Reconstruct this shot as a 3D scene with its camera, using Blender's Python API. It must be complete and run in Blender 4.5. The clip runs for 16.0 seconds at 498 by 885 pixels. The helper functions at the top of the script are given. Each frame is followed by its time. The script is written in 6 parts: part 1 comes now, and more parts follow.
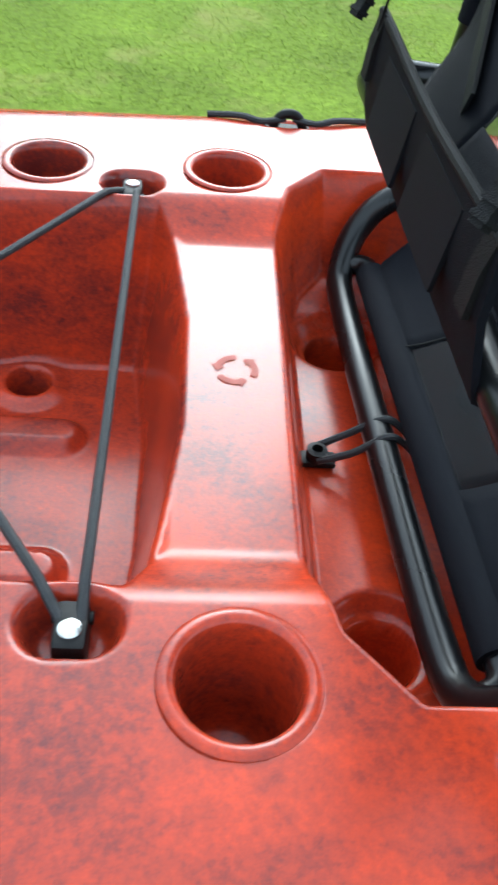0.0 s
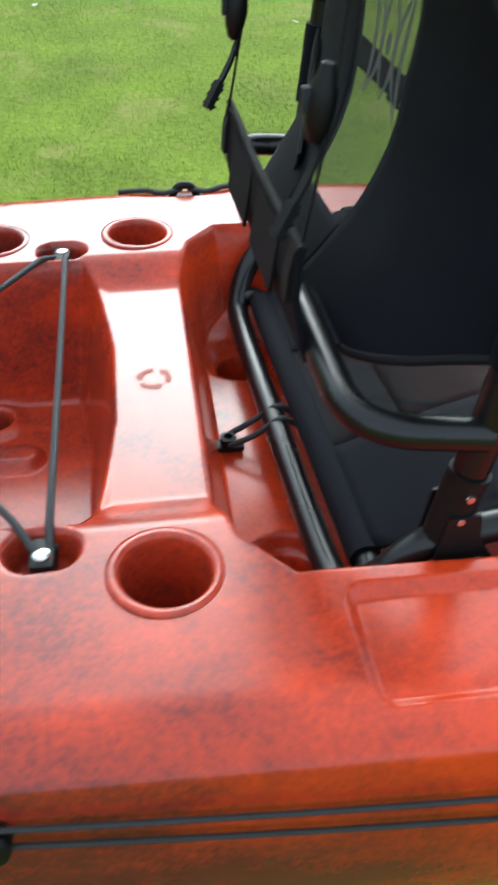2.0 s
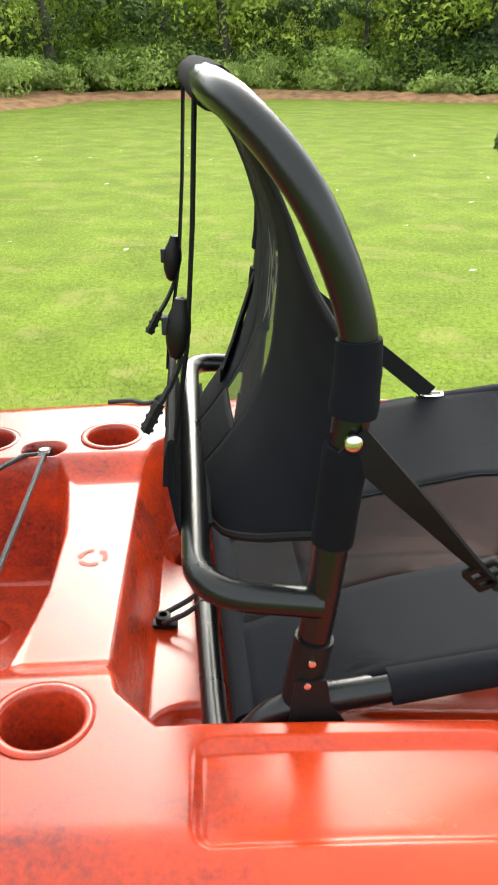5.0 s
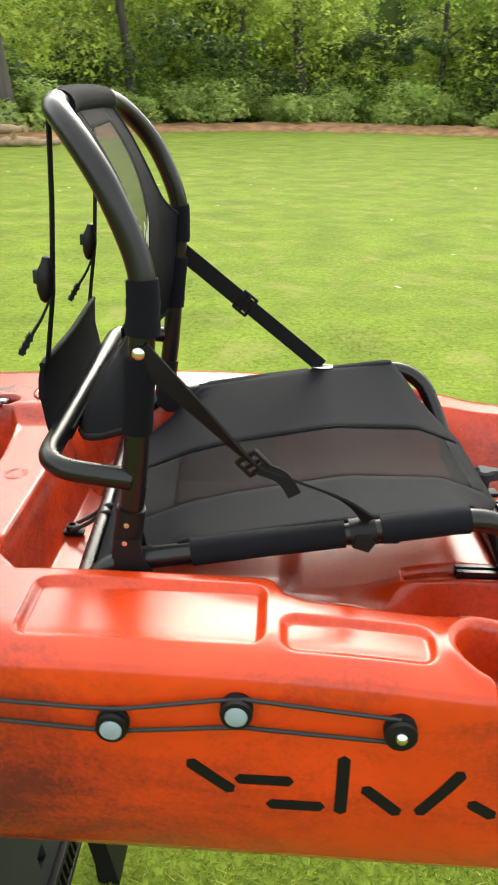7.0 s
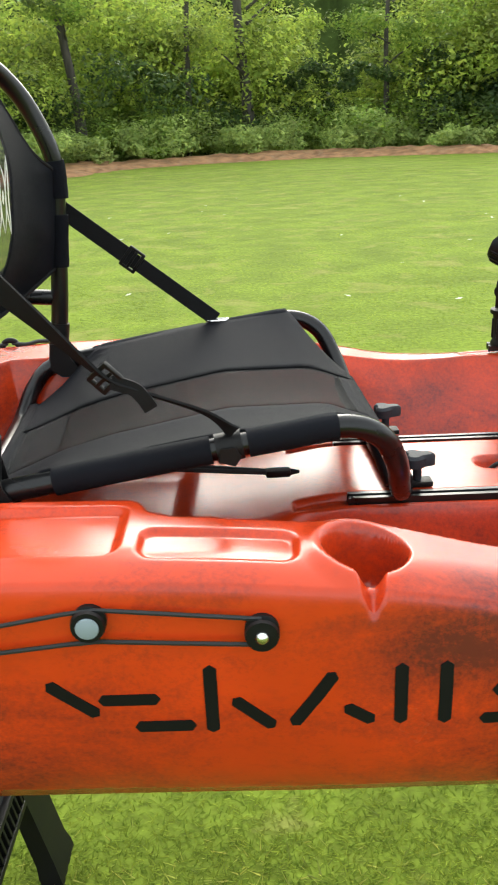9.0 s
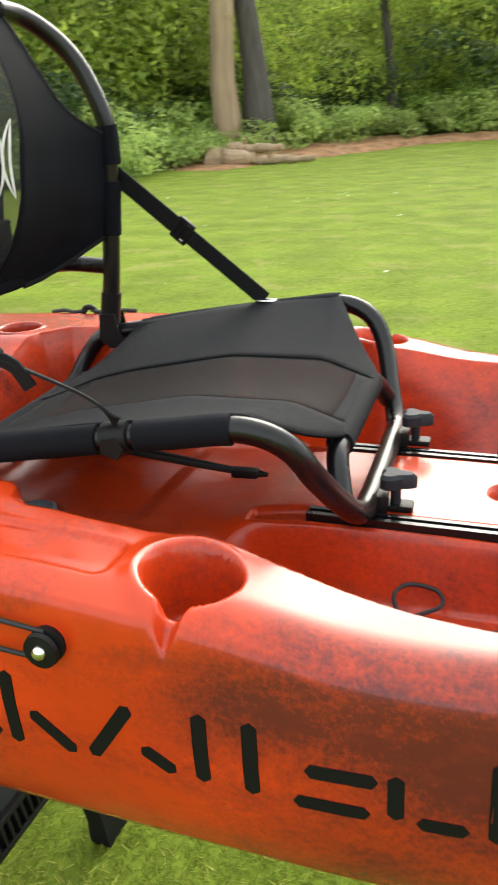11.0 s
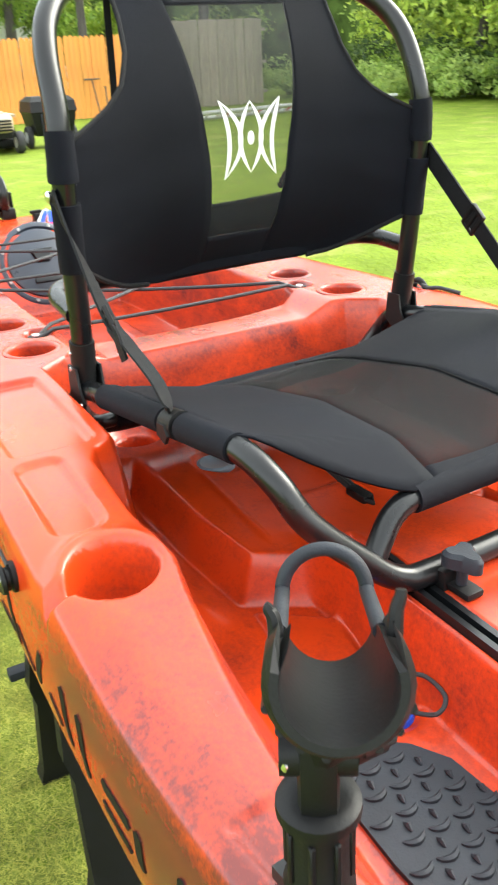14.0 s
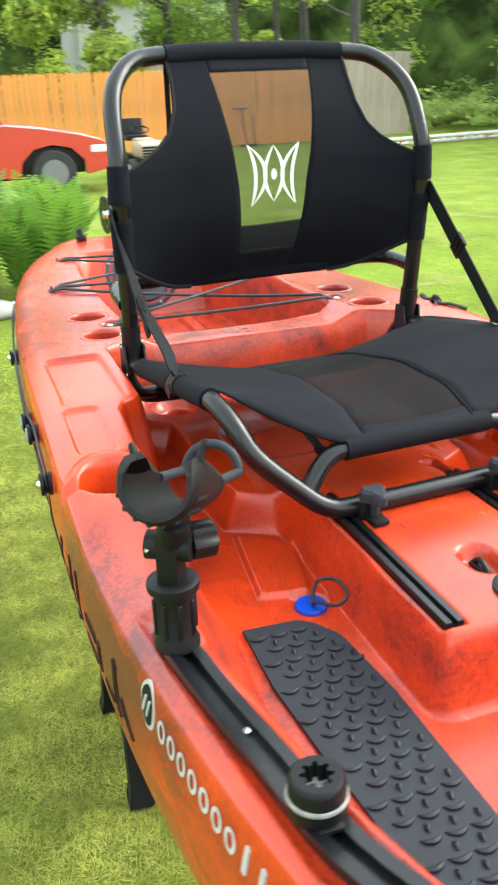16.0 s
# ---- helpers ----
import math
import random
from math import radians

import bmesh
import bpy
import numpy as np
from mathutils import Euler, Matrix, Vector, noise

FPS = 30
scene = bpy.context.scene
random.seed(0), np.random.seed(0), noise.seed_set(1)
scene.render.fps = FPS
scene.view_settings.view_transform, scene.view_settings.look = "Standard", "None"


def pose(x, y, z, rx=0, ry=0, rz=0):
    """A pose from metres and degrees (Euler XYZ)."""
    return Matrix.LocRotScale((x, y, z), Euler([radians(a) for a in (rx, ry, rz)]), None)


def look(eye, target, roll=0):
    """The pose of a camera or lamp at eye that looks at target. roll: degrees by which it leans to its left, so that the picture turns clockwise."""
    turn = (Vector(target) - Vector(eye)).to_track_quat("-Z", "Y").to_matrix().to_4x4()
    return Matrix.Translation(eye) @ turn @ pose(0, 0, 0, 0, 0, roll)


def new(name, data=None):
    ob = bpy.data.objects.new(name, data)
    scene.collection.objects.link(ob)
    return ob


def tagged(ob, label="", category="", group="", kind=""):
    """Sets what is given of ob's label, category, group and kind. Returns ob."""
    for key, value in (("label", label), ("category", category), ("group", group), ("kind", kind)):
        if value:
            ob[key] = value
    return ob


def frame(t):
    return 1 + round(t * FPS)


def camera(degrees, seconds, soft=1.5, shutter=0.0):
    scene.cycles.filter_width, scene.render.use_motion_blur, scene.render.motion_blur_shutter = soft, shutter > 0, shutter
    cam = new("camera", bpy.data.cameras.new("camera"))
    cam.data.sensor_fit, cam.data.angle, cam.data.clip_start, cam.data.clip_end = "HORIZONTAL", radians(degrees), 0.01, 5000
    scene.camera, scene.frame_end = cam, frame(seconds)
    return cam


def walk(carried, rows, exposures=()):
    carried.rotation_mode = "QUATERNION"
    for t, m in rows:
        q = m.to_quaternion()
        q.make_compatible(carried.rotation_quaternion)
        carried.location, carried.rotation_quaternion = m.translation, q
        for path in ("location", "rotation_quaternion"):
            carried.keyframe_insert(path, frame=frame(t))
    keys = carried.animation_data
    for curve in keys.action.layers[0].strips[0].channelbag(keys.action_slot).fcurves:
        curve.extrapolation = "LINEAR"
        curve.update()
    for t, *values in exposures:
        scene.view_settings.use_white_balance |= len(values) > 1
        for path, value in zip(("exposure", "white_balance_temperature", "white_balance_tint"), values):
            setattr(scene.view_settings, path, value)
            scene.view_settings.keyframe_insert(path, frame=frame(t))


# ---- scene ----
cam = camera(32.5, 16.0, soft=1.9, shutter=0.5)
PATH = [
    (0, (0.021, -0.512, 1.516), (0.212, 0.92, 0.133), 8.5),
    (0.5, (-0.002, -0.561, 1.519), (0.114, 0.924, 0.184), 6.7),
    (1, (-0.025, -0.64, 1.528), (0.194, 0.86, 0.223), 7.4),
    (1.5, (-0.02, -0.718, 1.552), (0.251, 0.798, 0.276), 5.3),
    (2, (0.05, -0.71, 1.591), (0.311, 0.823, 0.333), 2.8),
    (2.5, (0.157, -0.678, 1.593), (0.297, 0.959, 0.453), 1.3),
    (3, (0.209, -0.668, 1.596), (0.27, 1.007, 0.505), 0.6),
    (5.5, (0.208, -0.913, 1.633), (0.307, 0.914, 0.825), 0.7),
    (6, (0.234, -0.999, 1.638), (0.374, 0.828, 0.836), -0.2),
    (6.5, (0.322, -1.049, 1.635), (0.415, 0.792, 0.858), 0.5),
    (7, (0.449, -1.098, 1.626), (0.377, 0.741, 0.844), 1.1),
    (7.5, (0.509, -1.104, 1.603), (0.38, 0.735, 0.829), 0.7),
    (8, (0.54, -1.095, 1.561), (0.543, 0.755, 0.802), -0.3),
    (8.5, (0.539, -1.121, 1.522), (0.57, 0.744, 0.799), -2.0),
    (11, (0.942, -0.944, 1.463), (0.282, 0.795, 0.727), -3.0),
    (11.5, (0.967, -0.859, 1.455), (0.068, 0.743, 0.664), -3.7),
    (12, (0.989, -0.746, 1.46), (-0.103, 0.7, 0.614), -2.3),
    (12.5, (1.03, -0.664, 1.475), (-0.152, 0.7, 0.615), -2.2),
    (13, (1.106, -0.605, 1.487), (-0.267, 0.572, 0.633), -2.5),
    (13.5, (1.222, -0.575, 1.515), (-0.291, 0.419, 0.664), -1.7),
    (14, (1.306, -0.574, 1.518), (-0.301, 0.274, 0.683), -2.8),
    (14.5, (1.405, -0.619, 1.525), (-0.271, 0.14, 0.741), -3.1),
    (15, (1.517, -0.648, 1.525), (-0.175, 0.077, 0.743), -2.3),
    (15.5, (1.59, -0.623, 1.526), (-0.1, 0.1, 0.739), -3.0),
    (16, (1.655, -0.532, 1.549), (-0.094, 0.058, 0.78), -2.3),
]
walk(cam, [(t, look(eye, target, roll)) for t, eye, target, roll in PATH],
     exposures=[(0, 1.35, 5400, -2), (1.5, 1.15, 5500, -2), (2.2, 1.15, 5700, 0), (3, 1.85, 6200, 2), (5.5, 1.7, 6600, 3), (7, 1.6, 6800, 4), (8.5, 1.45, 6500, 3), (11, 1.5, 6700, 4), (12.5, 1.85, 6800, 4), (13.4, 2.3, 6600, 3), (14, 2.4, 6500, 2), (15, 2.2, 6300, 1), (16, 2.1, 6200, 1)])

# ---- world and light ----
world = bpy.data.worlds.new("sky")
scene.world = world
world.use_nodes = True
wn, wl = world.node_tree.nodes, world.node_tree.links
sky = wn.new("ShaderNodeTexSky")
sky.sky_type, sky.sun_disc = "NISHITA", False
SUN_EL, SUN_AZ = 35.0, 2.0
sky.sun_elevation, sky.sun_rotation = radians(SUN_EL), radians(SUN_AZ)
sky.air_density, sky.dust_density, sky.ozone_density = 1.0, 4.5, 1.0
veil = wn.new("ShaderNodeHueSaturation")
veil.inputs["Saturation"].default_value = 0.45
wl.new(sky.outputs[0], veil.inputs["Color"])
# thin bright cloud over the whole sky
cloud = wn.new("ShaderNodeTexNoise")
cloud.inputs["Scale"].default_value, cloud.inputs["Detail"].default_value = 2.2, 5
tone = wn.new("ShaderNodeMapRange")
tone.inputs[1].default_value, tone.inputs[2].default_value, tone.inputs[3].default_value, tone.inputs[4].default_value = 0.3, 0.7, 1.6, 3.0
wl.new(cloud.outputs[0], tone.inputs[0])
# an overcast sky is about three times as bright overhead as at the horizon
wco, wsep = wn.new("ShaderNodeTexCoord"), wn.new("ShaderNodeSeparateXYZ")
wl.new(wco.outputs["Generated"], wsep.inputs[0])
rise = wn.new("ShaderNodeMapRange")
rise.inputs[1].default_value, rise.inputs[2].default_value, rise.inputs[3].default_value, rise.inputs[4].default_value = 0.0, 1.0, 1.9, 2.3
wl.new(wsep.outputs[2], rise.inputs[0])
shade = wn.new("ShaderNodeMath")
shade.operation = "MULTIPLY"
wl.new(tone.outputs[0], shade.inputs[0]), wl.new(rise.outputs[0], shade.inputs[1])
white = wn.new("ShaderNodeCombineColor")
for k in range(3):
    wl.new(shade.outputs[0], white.inputs[k])
over = wn.new("ShaderNodeMix")
over.data_type = "RGBA"
over.inputs["Factor"].default_value = 0.45
wl.new(veil.outputs[0], over.inputs["A"]), wl.new(white.outputs[0], over.inputs["B"])
wl.new(over.outputs["Result"], wn["Background"].inputs[0])
wn["Background"].inputs[1].default_value = 0.205
sun = new("sun", bpy.data.lights.new("sun", "SUN"))
sun.data.energy, sun.data.angle, sun.data.color = 0.2, radians(34), (1.0, 0.94, 0.85)
az, el = radians(SUN_AZ), radians(SUN_EL)
sun.matrix_world = look((math.sin(az) * math.cos(el) * 30, math.cos(az) * math.cos(el) * 30, math.sin(el) * 30), (0, 0, 0))


# ---- materials ----
def mat(name, color, rough=0.5, metal=0.0, coat=0.0, spec=0.5, vary=0.15, scale=8.0, bump=0.0, bump_scale=200.0, dark=None, dark_amt=0.0,
        dark_scale=3.0, alpha=1.0, grain=0.0, grain_scale=90.0, island=0.0, random_ob=0.0, stretch=(1, 1, 1), trans=0.0):
    """Principled material: base colour varied by two noises, optional smears of a second colour, fine relief."""
    m = bpy.data.materials.new(name)
    m.use_nodes = True
    n, l = m.node_tree.nodes, m.node_tree.links
    b = n["Principled BSDF"]
    b.inputs["Roughness"].default_value, b.inputs["Metallic"].default_value = rough, metal
    b.inputs["Coat Weight"].default_value, b.inputs["Coat Roughness"].default_value = coat, 0.12
    b.inputs["Specular IOR Level"].default_value = spec
    b.inputs["Alpha"].default_value = alpha
    co = n.new("ShaderNodeTexCoord")
    mp = n.new("ShaderNodeMapping")
    mp.inputs["Scale"].default_value = stretch
    l.new(co.outputs["Object"], mp.inputs[0])
    big = n.new("ShaderNodeTexNoise")
    big.inputs["Scale"].default_value, big.inputs["Detail"].default_value = scale, 6
    l.new(mp.outputs[0], big.inputs["Vector"])
    hsv = n.new("ShaderNodeHueSaturation")
    hsv.inputs["Color"].default_value = (*color, 1)
    val = n.new("ShaderNodeMapRange")
    val.inputs[1].default_value, val.inputs[2].default_value = 0.3, 0.7
    val.inputs[3].default_value, val.inputs[4].default_value = 1 - vary, 1 + vary
    l.new(big.outputs[0], val.inputs[0])
    value = val.outputs[0]
    if grain:
        gn = n.new("ShaderNodeTexNoise")
        gn.inputs["Scale"].default_value, gn.inputs["Detail"].default_value, gn.inputs["Roughness"].default_value = grain_scale, 5, 0.7
        l.new(mp.outputs[0], gn.inputs["Vector"])
        gr = n.new("ShaderNodeMapRange")
        gr.inputs[1].default_value, gr.inputs[2].default_value, gr.inputs[3].default_value, gr.inputs[4].default_value = 0.3, 0.7, 1 - grain, 1 + grain
        l.new(gn.outputs[0], gr.inputs[0])
        gm = n.new("ShaderNodeMath")
        gm.operation = "MULTIPLY"
        l.new(value, gm.inputs[0]), l.new(gr.outputs[0], gm.inputs[1])
        value = gm.outputs[0]
    for amount, node, socket in ((island, "ShaderNodeNewGeometry", "Random Per Island"), (random_ob, "ShaderNodeObjectInfo", "Random")):
        if amount:
            g = n.new(node)
            r = n.new("ShaderNodeMapRange")
            r.inputs[3].default_value, r.inputs[4].default_value = 1 - amount, 1 + amount
            l.new(g.outputs[socket], r.inputs[0])
            mul = n.new("ShaderNodeMath")
            mul.operation = "MULTIPLY"
            l.new(value, mul.inputs[0]), l.new(r.outputs[0], mul.inputs[1])
            value = mul.outputs[0]
            h = n.new("ShaderNodeMapRange")
            h.inputs[3].default_value, h.inputs[4].default_value = 0.5 + amount * 0.06, 0.5 - amount * 0.06
            l.new(g.outputs[socket], h.inputs[0]), l.new(h.outputs[0], hsv.inputs["Hue"])
    l.new(value, hsv.inputs["Value"])
    out = hsv.outputs[0]
    if dark:
        smear = n.new("ShaderNodeTexNoise")
        smear.inputs["Scale"].default_value, smear.inputs["Detail"].default_value, smear.inputs["Distortion"].default_value = dark_scale, 9, 0.6
        smear.inputs["Roughness"].default_value = 0.62
        l.new(mp.outputs[0], smear.inputs["Vector"])
        ramp = n.new("ShaderNodeMapRange")
        ramp.inputs[1].default_value, ramp.inputs[2].default_value = 0.62 - 0.35 * dark_amt, 0.8 - 0.3 * dark_amt
        ramp.inputs[4].default_value = 0.85
        l.new(smear.outputs[0], ramp.inputs[0])
        mix = n.new("ShaderNodeMix")
        mix.data_type = "RGBA"
        l.new(ramp.outputs[0], mix.inputs["Factor"]), l.new(out, mix.inputs["A"])
        mix.inputs["B"].default_value = (*dark, 1)
        out = mix.outputs["Result"]
    l.new(out, b.inputs["Base Color"])
    if bump:
        fine = n.new("ShaderNodeTexNoise")
        fine.inputs["Scale"].default_value, fine.inputs["Detail"].default_value = bump_scale, 4
        l.new(mp.outputs[0], fine.inputs["Vector"])
        bp = n.new("ShaderNodeBump")
        bp.inputs["Strength"].default_value, bp.inputs["Distance"].default_value = bump, 0.002
        l.new(fine.outputs[0], bp.inputs["Height"]), l.new(bp.outputs[0], b.inputs["Normal"])
        rg = n.new("ShaderNodeMapRange")
        rg.inputs[3].default_value, rg.inputs[4].default_value = max(0.02, rough - 0.08), min(1, rough + 0.08)
        l.new(big.outputs[0], rg.inputs[0]), l.new(rg.outputs[0], b.inputs["Roughness"])
    if trans:
        tr = n.new("ShaderNodeBsdfTranslucent")
        l.new(out, tr.inputs[0])
        ms = n.new("ShaderNodeMixShader")
        ms.inputs[0].default_value = trans
        l.new(b.outputs[0], ms.inputs[1]), l.new(tr.outputs[0], ms.inputs[2])
        l.new(ms.outputs[0], n["Material Output"].inputs[0])
    return m


def mesh_cloth(name, color, through_part):
    """Open black mesh cloth: fine threads with holes one can see through."""
    m = mat(name, color, rough=0.8, spec=0.15, vary=0.2, scale=30)
    n, l = m.node_tree.nodes, m.node_tree.links
    co = n.new("ShaderNodeTexCoord")
    wave = n.new("ShaderNodeTexNoise")
    wave.inputs["Scale"].default_value = 700
    l.new(co.outputs["Object"], wave.inputs["Vector"])
    r = n.new("ShaderNodeMapRange")
    r.inputs[3].default_value, r.inputs[4].default_value = 1 - through_part - 0.18, 1 - through_part + 0.18
    l.new(wave.outputs[0], r.inputs[0])
    l.new(r.outputs[0], n["Principled BSDF"].inputs["Alpha"])
    return m


def hull_plastic():
    """Orange-red polyethylene with darker pigment swirled into it, more of it towards the ends."""
    m = mat("roto_moulded_plastic", (0.52, 0.041, 0.0062), rough=0.24, coat=0.0, spec=0.43, vary=0.14, scale=7, bump=0.04, bump_scale=420)
    n, l = m.node_tree.nodes, m.node_tree.links
    b = n["Principled BSDF"]
    base = b.inputs["Base Color"].links[0].from_socket
    co = n.new("ShaderNodeTexCoord")
    mp = n.new("ShaderNodeMapping")
    mp.inputs["Scale"].default_value = (0.8, 1.1, 1.5)
    l.new(co.outputs["Object"], mp.inputs[0])
    sep = n.new("ShaderNodeSeparateXYZ")
    l.new(co.outputs["Object"], sep.inputs[0])
    ends = n.new("ShaderNodeFloatCurve")
    crv = ends.mapping.curves[0]
    crv.points[0].location, crv.points[1].location = (0.0, 0.03), (1.0, 0.12)
    for p in ((0.28, 0.18), (0.36, 0.22), (0.43, 0.19), (0.475, 0.08), (0.52, 0.0), (0.57, -0.03), (0.62, 0.08), (0.66, 0.15), (0.72, 0.15), (0.8, 0.13)):
        crv.points.new(*p)
    ends.mapping.update()
    rng = n.new("ShaderNodeMapRange")
    rng.inputs[1].default_value, rng.inputs[2].default_value = -1.4, 2.0
    l.new(sep.outputs[0], rng.inputs[0]), l.new(rng.outputs[0], ends.inputs["Value"])
    swirl = n.new("ShaderNodeTexNoise")
    swirl.inputs["Scale"].default_value, swirl.inputs["Detail"].default_value = 7.5, 12
    swirl.inputs["Roughness"].default_value, swirl.inputs["Distortion"].default_value = 0.72, 0.4
    l.new(mp.outputs[0], swirl.inputs["Vector"])
    add = n.new("ShaderNodeMath")
    l.new(swirl.outputs[0], add.inputs[0]), l.new(ends.outputs[0], add.inputs[1])
    ramp = n.new("ShaderNodeMapRange")
    ramp.inputs[1].default_value, ramp.inputs[2].default_value, ramp.inputs[4].default_value = 0.5, 0.86, 0.9
    # two dense swirls on the side: ahead of the notched holder, and low down beside the saddle
    summed = add.outputs[0]
    for centre, stretch, amount in (((0.87, -0.44, 1.035), (4.2, 9.0, 17.0), 0.26), ((-0.05, -0.42, 0.94), (2.2, 7.0, 11.0), 0.3)):
        off = n.new("ShaderNodeVectorMath")
        off.operation = "SUBTRACT"
        off.inputs[1].default_value = centre
        l.new(co.outputs["Object"], off.inputs[0])
        shape = n.new("ShaderNodeVectorMath")
        shape.operation = "MULTIPLY"
        shape.inputs[1].default_value = stretch
        l.new(off.outputs[0], shape.inputs[0])
        far = n.new("ShaderNodeVectorMath")
        far.operation = "LENGTH"
        l.new(shape.outputs[0], far.inputs[0])
        near_by = n.new("ShaderNodeMapRange")
        near_by.inputs[1].default_value, near_by.inputs[2].default_value = 0.4, 1.3
        near_by.inputs[3].default_value, near_by.inputs[4].default_value = amount, 0.0
        l.new(far.outputs["Value"], near_by.inputs[0])
        total = n.new("ShaderNodeMath")
        l.new(summed, total.inputs[0]), l.new(near_by.outputs[0], total.inputs[1])
        summed = total.outputs[0]
    grain = n.new("ShaderNodeTexNoise")
    grain.inputs["Scale"].default_value, grain.inputs["Detail"].default_value, grain.inputs["Roughness"].default_value = 190, 4, 0.75
    l.new(co.outputs["Object"], grain.inputs["Vector"])
    g2 = n.new("ShaderNodeMapRange")
    g2.inputs[3].default_value, g2.inputs[4].default_value = -0.24, 0.24
    l.new(grain.outputs[0], g2.inputs[0])
    grainy = n.new("ShaderNodeMath")
    l.new(summed, grainy.inputs[0]), l.new(g2.outputs[0], grainy.inputs[1])
    l.new(grainy.outputs[0], ramp.inputs[0])
    mix = n.new("ShaderNodeMix")
    mix.data_type = "RGBA"
    l.new(ramp.outputs[0], mix.inputs["Factor"]), l.new(base, mix.inputs["A"])
    mix.inputs["B"].default_value = (0.068, 0.014, 0.015, 1)
    speck = n.new("ShaderNodeTexNoise")
    speck.inputs["Scale"].default_value, speck.inputs["Detail"].default_value, speck.inputs["Roughness"].default_value = 45, 6, 0.7
    l.new(mp.outputs[0], speck.inputs["Vector"])
    r2 = n.new("ShaderNodeMapRange")
    r2.inputs[1].default_value, r2.inputs[2].default_value, r2.inputs[4].default_value = 0.5, 0.78, 0.45
    l.new(speck.outputs[0], r2.inputs[0])
    mix2 = n.new("ShaderNodeMix")
    mix2.data_type = "RGBA"
    l.new(r2.outputs[0], mix2.inputs["Factor"]), l.new(mix.outputs["Result"], mix2.inputs["A"])
    mix2.inputs["B"].default_value = (0.26, 0.03, 0.012, 1)
    l.new(mix2.outputs["Result"], b.inputs["Base Color"])
    return m


M_HULL = hull_plastic()
M_TUBE = mat("black_powder_coat", (0.0042, 0.00455, 0.00525), rough=0.28, spec=0.36, vary=0.2, bump=0.05, bump_scale=900)
M_PLASTIC = mat("black_plastic", (0.00525, 0.00525, 0.0056), rough=0.48, spec=0.2, vary=0.2, scale=20, bump=0.15, bump_scale=400)
M_RUBBER = mat("dark_grey_rubber", (0.014, 0.01645, 0.0217), rough=0.6, spec=0.26, vary=0.2, scale=30, bump=0.2, bump_scale=500)
M_CLOTH = mat("black_cloth", (0.0046, 0.0054, 0.0085), rough=0.8, spec=0.14, vary=0.25, scale=6, bump=0.5, bump_scale=1400)
M_CLOTH2 = mat("dark_blue_black_cloth", (0.0038, 0.0045, 0.0074), rough=0.85, spec=0.12, vary=0.25, scale=6, bump=0.5, bump_scale=1400)
M_WEB = mat("black_webbing", (0.0063, 0.00658, 0.0077), rough=0.75, spec=0.18, vary=0.2, scale=60, bump=0.5, bump_scale=900)
M_MESH = mesh_cloth("seat_mesh", (0.0055, 0.0058, 0.0066), 0.3)
M_MESH2 = mesh_cloth("doubled_mesh", (0.0084, 0.00875, 0.01015), 0.2)
M_WINDOW = mesh_cloth("back_mesh", (0.028, 0.0294, 0.0294), 0.6)
M_LID = mat("blue_grey_plastic", (0.016, 0.0215, 0.034), rough=0.3, vary=0.12, scale=15, bump=0.1, bump_scale=400)
M_CORD = mat("black_cord", (0.0126, 0.014, 0.0161), rough=0.65, vary=0.3, scale=120, bump=0.5, bump_scale=800)
M_STEEL = mat("steel", (0.62, 0.62, 0.6), rough=0.22, metal=1.0, vary=0.08)
M_GREYDISC = mat("pale_grey_plastic", (0.222, 0.2738, 0.3182), rough=0.4, vary=0.08)
M_BLUE = mat("blue_plastic", (0.00222, 0.0555, 0.4588), rough=0.35, vary=0.08)
M_INK = mat("black_vinyl", (0.006, 0.006, 0.006), rough=0.6, spec=0.15, vary=0.1)
M_WHITE = mat("white_vinyl", (0.555, 0.5624, 0.5624), rough=0.45, vary=0.05)
M_SILVER = mat("silver_vinyl", (0.407, 0.407, 0.3996), rough=0.35, vary=0.1)
M_RIM_GREY = mat("worn_and_highlight_grey", (0.22, 0.22, 0.21), rough=0.5, vary=0.35, scale=90)
M_STAMP = mat("stamped_mark", (0.3, 0.05, 0.03), rough=0.6, vary=0.15, scale=60)


# ---- mesh tools ----
def join(*shapes):
    V, F, n = [], [], 0
    for v, f in shapes:
        V += [tuple(p) for p in v]
        F += [tuple(i + n for i in q) for q in f]
        n += len(v)
    return V, F


def place(shape, m):
    return [tuple(m @ Vector(p)) for p in shape[0]], shape[1]


def mirror(shape):
    return [(x, -y, z) for x, y, z in shape[0]], [tuple(reversed(q)) for q in shape[1]]


def smooth_line(pts, per=8, closed=False):
    """Catmull-Rom through the points."""
    P = [Vector(p) for p in pts]
    n, out = len(P), []
    for i in range(n if closed else n - 1):
        if closed:
            a, b, c, d = P[i - 1], P[i], P[(i + 1) % n], P[(i + 2) % n]
        else:
            a, b, c, d = P[max(i - 1, 0)], P[i], P[i + 1], P[min(i + 2, n - 1)]
        for k in range(per):
            t = k / per
            out.append(0.5 * (2 * b + (c - a) * t + (2 * a - 5 * b + 4 * c - d) * t * t + (3 * b - a - 3 * c + d) * t ** 3))
    return out if closed else out + [P[-1]]


